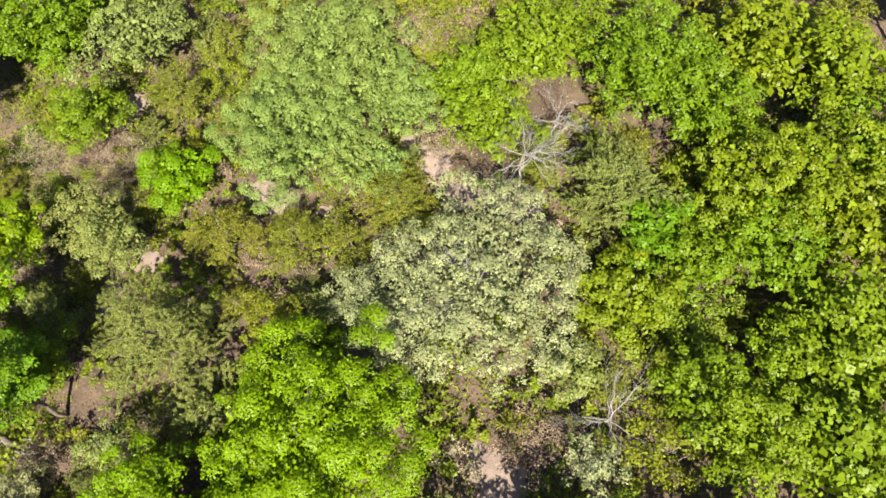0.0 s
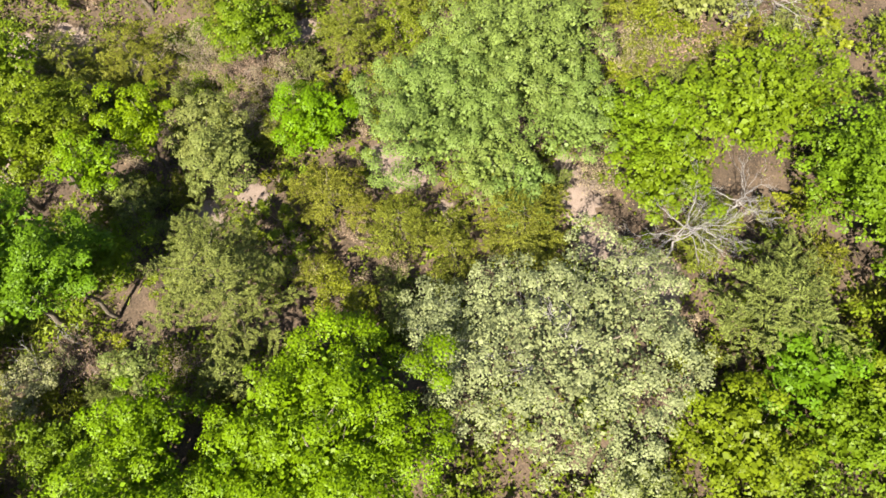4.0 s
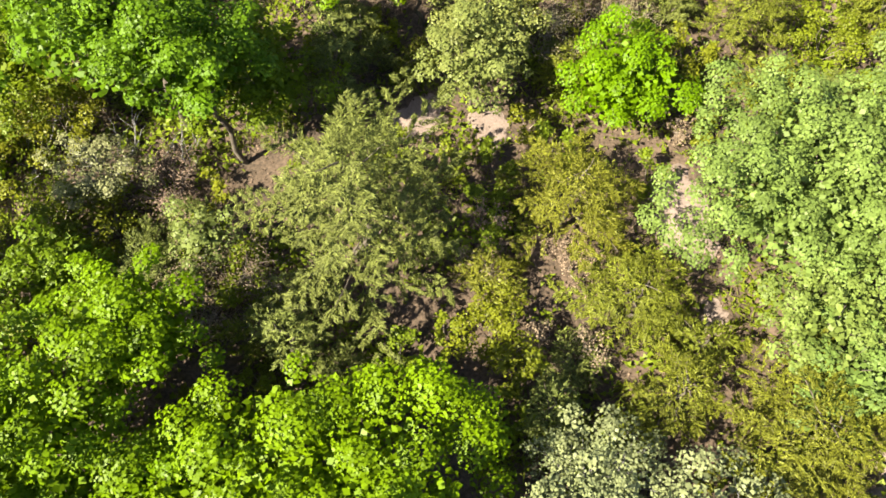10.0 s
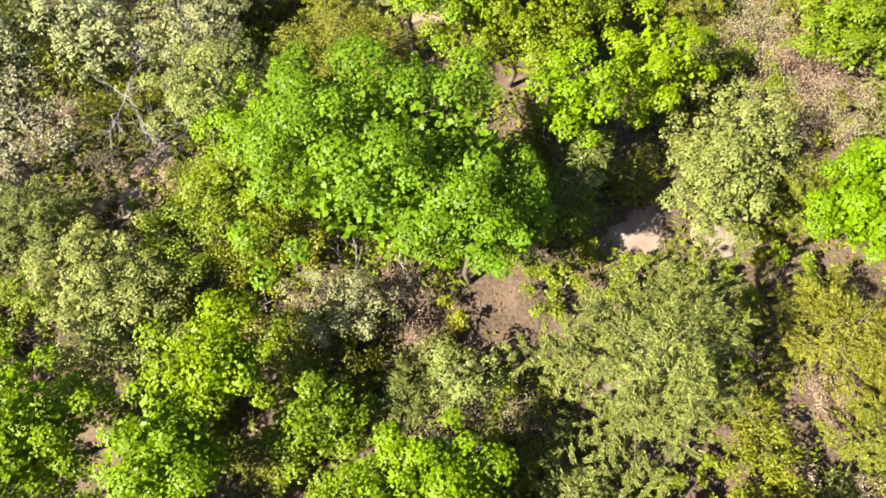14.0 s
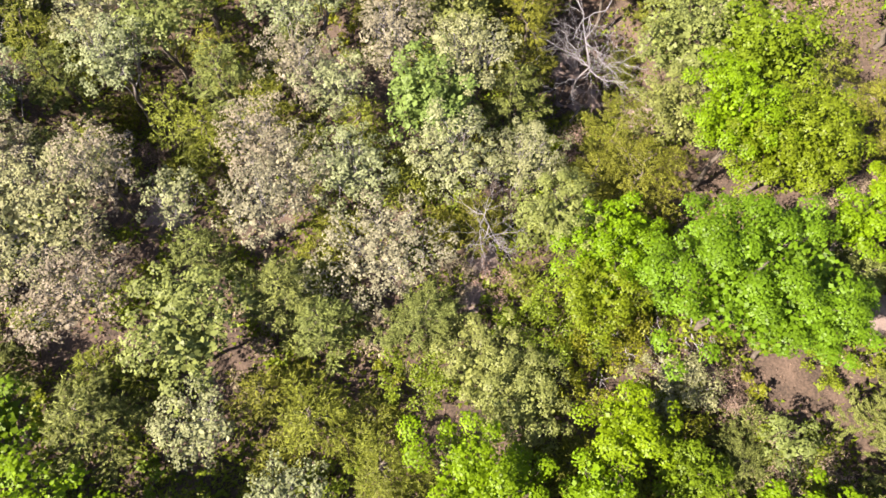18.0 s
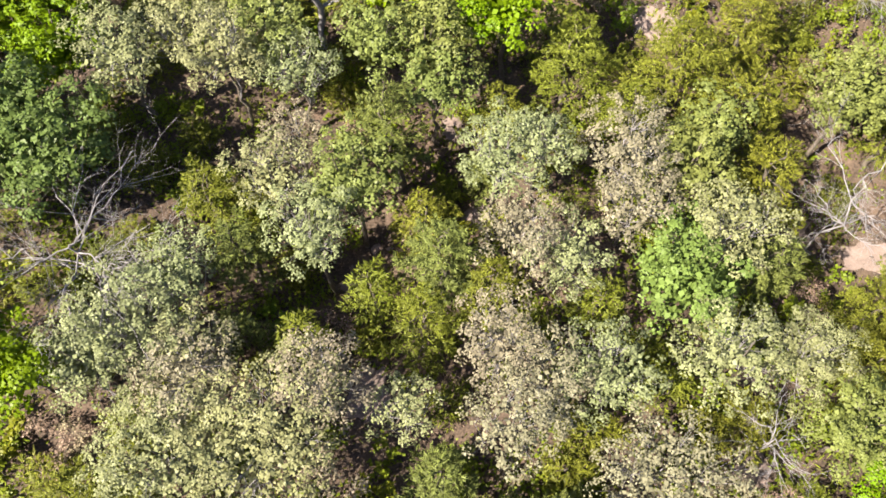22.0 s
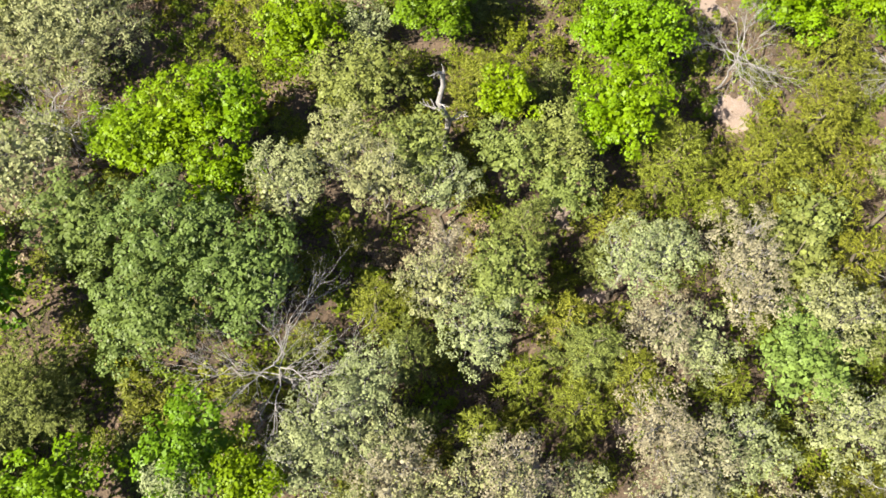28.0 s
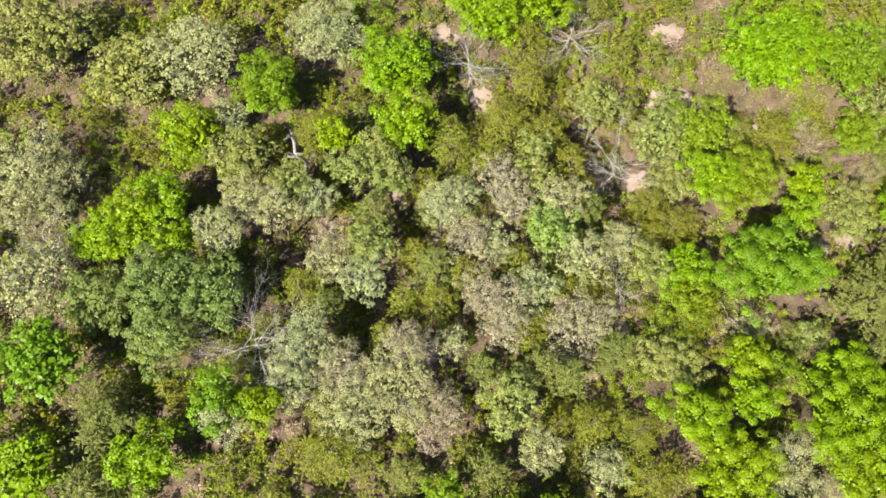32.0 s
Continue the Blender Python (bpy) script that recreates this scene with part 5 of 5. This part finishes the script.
shrub(-53.80, 38.69, 1.1, 1.12, "S")
conifer(-69.39, 71.66, 1.6, 1.11, "Y")
conifer(-30.92, 61.53, 1.9, 1.11, "Y")
conifer(16.62, 30.85, 1.8, 1.11, "J")
conifer(3.05, 44.14, 1.6, 1.11, "Y")
shrub(-39.68, 73.57, 1.5, 1.11, "S")
shrub(-50.52, 64.77, 1.2, 1.10, "S")
shrub(-18.51, 57.60, 1.4, 1.10, "H")
conifer(-17.76, 32.03, 3.2, 1.10, "Y")
conifer(-48.29, 28.27, 1.5, 1.10, "Y")
shrub(-12.56, 35.41, 1.1, 1.10, "S")
shrub(-46.63, 78.57, 1.5, 1.10, "S")
shrub(-55.55, 66.39, 1.2, 1.10, "H")
conifer(10.95, 13.90, 3.1, 1.10, "J")
conifer(-2.87, 55.94, 1.4, 1.10, "Y")
conifer(42.18, 14.67, 1.8, 1.10, "J")
conifer(11.83, 15.68, 1.5, 1.09, "J")
shrub(-26.11, 26.89, 1.4, 1.09, "S")
shrub(-64.91, 66.82, 1.3, 1.09, "S")
shrub(-21.16, 42.09, 1.1, 1.09, "H")
conifer(-21.27, 54.10, 5.4, 1.09, "J")
conifer(27.10, 25.74, 1.6, 1.09, "Y")
shrub(-14.44, 58.34, 1.4, 1.09, "S")
shrub(-18.62, 59.03, 1.3, 1.09, "S")
shrub(-30.67, 27.62, 1.1, 1.09, "S")
conifer(-31.52, 35.25, 1.4, 1.09, "Y")
shrub(-1.75, 57.39, 1.1, 1.09, "S")
conifer(-57.79, 66.28, 1.7, 1.09, "J")
shrub(-62.61, 39.26, 1.2, 1.08, "S")
conifer(-16.49, 40.39, 1.8, 1.08, "Y")
conifer(32.68, -4.37, 1.8, 1.08, "Y")
conifer(-24.50, 54.24, 5.2, 1.08, "J")
conifer(-27.73, 55.67, 3.8, 1.08, "J")
conifer(15.15, 38.77, 1.4, 1.08, "Y")
conifer(5.97, 28.02, 1.4, 1.08, "Y")
conifer(-59.36, 45.53, 1.3, 1.08, "Y")
conifer(-61.08, 54.16, 1.7, 1.08, "J")
shrub(-35.25, 53.08, 1.2, 1.07, "S")
conifer(10.06, 1.27, 1.6, 1.07, "Y")
conifer(-63.98, 41.26, 1.4, 1.07, "Y")
shrub(8.43, 34.02, 1.2, 1.07, "S")
conifer(6.26, 51.04, 1.4, 1.07, "J")
shrub(-42.65, 57.22, 1.3, 1.07, "S")
shrub(-51.63, 30.09, 1.3, 1.07, "S")
shrub(10.53, 25.45, 1.1, 1.07, "S")
shrub(-50.94, 81.97, 1.3, 1.07, "S")
conifer(-33.37, 17.16, 1.6, 1.07, "J")
conifer(-24.58, 63.84, 2.1, 1.06, "Y")
shrub(-18.16, 61.46, 1.2, 1.06, "S")
conifer(15.15, 28.83, 1.5, 1.06, "Y")
shrub(-43.38, 52.38, 1.0, 1.06, "S")
shrub(14.90, 30.29, 1.2, 1.06, "S")
conifer(-65.96, 45.98, 1.7, 1.06, "Y")
shrub(23.07, 44.26, 1.3, 1.05, "S")
conifer(-44.81, 28.19, 1.6, 1.05, "Y")
shrub(31.99, 6.03, 1.2, 1.05, "S")
shrub(-53.88, 62.17, 1.2, 1.05, "S")
shrub(-18.52, 22.48, 1.2, 1.05, "S")
conifer(-41.20, 45.98, 2.6, 1.05, "Y")
conifer(8.36, 58.75, 1.8, 1.05, "Y")
conifer(38.45, 5.20, 1.3, 1.04, "Y")
shrub(8.81, -1.50, 1.1, 1.04, "S")
conifer(-59.79, 55.04, 1.6, 1.04, "Y")
shrub(-13.41, 25.60, 1.0, 1.04, "S")
shrub(21.09, 45.13, 1.0, 1.04, "S")
conifer(-18.24, 53.36, 1.4, 1.04, "Y")
conifer(-33.45, 44.88, 1.4, 1.04, "Y")
shrub(41.91, 8.39, 1.1, 1.04, "S")
shrub(-31.83, 59.33, 1.4, 1.04, "S")
shrub(-46.12, 56.87, 1.3, 1.03, "S")
conifer(-68.01, 72.35, 1.5, 1.03, "Y")
shrub(-8.87, 13.71, 1.4, 1.03, "S")
conifer(-54.02, 34.31, 1.6, 1.03, "Y")
shrub(15.63, 36.21, 1.3, 1.03, "S")
conifer(-46.82, 77.18, 1.7, 1.02, "Y")
conifer(-29.16, 56.81, 1.7, 1.02, "J")
conifer(-34.44, 50.80, 2.8, 1.02, "Y")
shrub(-20.10, 45.08, 1.1, 1.02, "H")
shrub(-26.28, 26.20, 1.1, 1.02, "H")
shrub(-62.79, 55.50, 1.1, 1.02, "H")
shrub(24.85, 42.88, 1.3, 1.02, "S")
shrub(-29.45, 62.03, 1.1, 1.02, "S")
conifer(-38.08, 43.58, 1.7, 1.02, "Y")
conifer(-6.31, 54.95, 1.5, 1.02, "Y")
shrub(8.99, 20.61, 2.0, 1.01, "H")
conifer(7.59, 50.46, 1.5, 1.01, "Y")
conifer(-40.83, 31.54, 1.3, 1.01, "Y")
conifer(7.00, 59.35, 1.5, 1.01, "J")
shrub(28.66, 18.88, 1.2, 1.01, "S")
shrub(1.28, 14.37, 1.2, 1.01, "S")
shrub(-23.70, 67.42, 1.3, 1.01, "H")
shrub(-29.65, 71.77, 1.4, 1.01, "S")
shrub(11.04, -3.36, 1.3, 1.01, "S")
conifer(-55.56, 48.69, 1.6, 1.00, "Y")
shrub(7.44, 14.22, 0.9, 1.00, "S")
conifer(-3.32, 51.98, 1.7, 1.00, "Y")
shrub(-58.62, 55.12, 1.2, 1.00, "H")
shrub(27.08, 28.15, 1.3, 1.00, "S")
shrub(7.49, 23.47, 1.0, 1.00, "S")
shrub(-30.46, 29.21, 1.2, 1.00, "S")
shrub(-1.30, 21.92, 1.2, 1.00, "S")
shrub(-6.48, 38.10, 1.2, 1.00, "S")
shrub(4.51, 30.14, 1.2, 1.00, "S")
shrub(15.13, 23.02, 1.5, 1.00, "S")
shrub(-47.72, 80.00, 0.9, 0.99, "S")
shrub(-62.02, 37.73, 1.1, 0.99, "S")
shrub(-53.37, 70.90, 1.0, 0.99, "S")
shrub(-36.09, 57.42, 1.0, 0.99, "S")
conifer(-56.98, 49.70, 2.7, 0.99, "Y")
shrub(-44.95, 44.49, 1.1, 0.99, "H")
conifer(43.54, -4.10, 1.6, 0.99, "Y")
shrub(-5.35, 50.44, 1.0, 0.99, "H")
conifer(14.56, 40.34, 1.6, 0.99, "Y")
conifer(24.59, 45.87, 1.3, 0.99, "J")
conifer(-12.05, 27.30, 1.7, 0.99, "Y")
shrub(-36.94, 43.92, 1.2, 0.98, "H")
shrub(8.63, 3.53, 1.1, 0.98, "S")
shrub(-22.72, 68.63, 1.1, 0.98, "S")
shrub(-16.50, 53.44, 1.0, 0.98, "S")
conifer(-8.02, 39.36, 1.5, 0.98, "Y")
conifer(-27.66, 31.41, 1.6, 0.98, "Y")
shrub(31.66, 14.56, 1.1, 0.98, "S")
conifer(4.28, 15.04, 1.7, 0.98, "J")
shrub(8.17, 5.29, 1.2, 0.98, "S")
shrub(17.07, 25.49, 1.1, 0.98, "S")
conifer(-44.80, 36.04, 1.2, 0.98, "Y")
shrub(10.51, -1.16, 1.0, 0.98, "S")
conifer(-2.02, 20.53, 1.4, 0.98, "J")
conifer(-36.03, 25.01, 1.6, 0.97, "Y")
shrub(-28.89, 17.85, 1.3, 0.97, "S")
shrub(21.39, 46.62, 1.0, 0.97, "H")
shrub(-45.36, 79.27, 1.3, 0.97, "S")
shrub(-21.87, 64.12, 1.4, 0.97, "S")
shrub(-29.53, 41.73, 1.1, 0.97, "H")
shrub(34.04, -5.72, 1.2, 0.97, "S")
shrub(9.08, 13.29, 1.2, 0.96, "S")
conifer(9.65, 34.35, 1.4, 0.96, "J")
shrub(-5.23, 51.00, 1.3, 0.96, "H")
conifer(-56.46, 67.15, 1.5, 0.96, "J")
shrub(-64.15, 74.52, 1.3, 0.96, "H")
conifer(3.93, 63.19, 1.2, 0.96, "J")
shrub(-62.77, 53.60, 1.1, 0.96, "H")
shrub(-47.21, 55.65, 1.2, 0.96, "S")
conifer(-56.64, 41.57, 1.5, 0.96, "Y")
shrub(-17.47, 64.24, 1.2, 0.96, "S")
shrub(9.06, 19.91, 1.0, 0.95, "H")
conifer(-9.61, 35.06, 1.4, 0.95, "Y")
conifer(-3.74, 38.94, 6.0, 0.95, "Y")
shrub(-24.56, 28.22, 1.1, 0.95, "H")
shrub(-40.41, 44.73, 1.1, 0.95, "H")
conifer(-6.24, 26.98, 2.6, 0.94, "J")
shrub(-5.00, 39.83, 1.2, 0.94, "S")
shrub(-27.46, 53.97, 1.2, 0.93, "S")
shrub(-59.29, 47.01, 1.0, 0.93, "H")
shrub(1.55, 29.12, 1.2, 0.91, "S")
conifer(3.28, 42.66, 5.3, 0.91, "Y")
shrub(7.53, 16.64, 1.2, 0.90, "S")
shrub(-51.96, 70.25, 1.0, 0.90, "H")
shrub(-46.21, 65.96, 1.2, 0.89, "S")
shrub(-38.46, 24.99, 1.2, 0.89, "S")
shrub(33.79, 14.72, 1.2, 0.88, "S")
conifer(-25.40, 40.69, 4.7, 0.88, "Y")
shrub(16.31, 0.05, 1.2, 0.88, "S")
conifer(28.31, 9.78, 1.5, 0.88, "Y")
shrub(21.72, 0.65, 1.1, 0.85, "S")
shrub(-36.84, 54.70, 1.0, 0.85, "H")
shrub(-37.78, 26.16, 1.1, 0.84, "S")
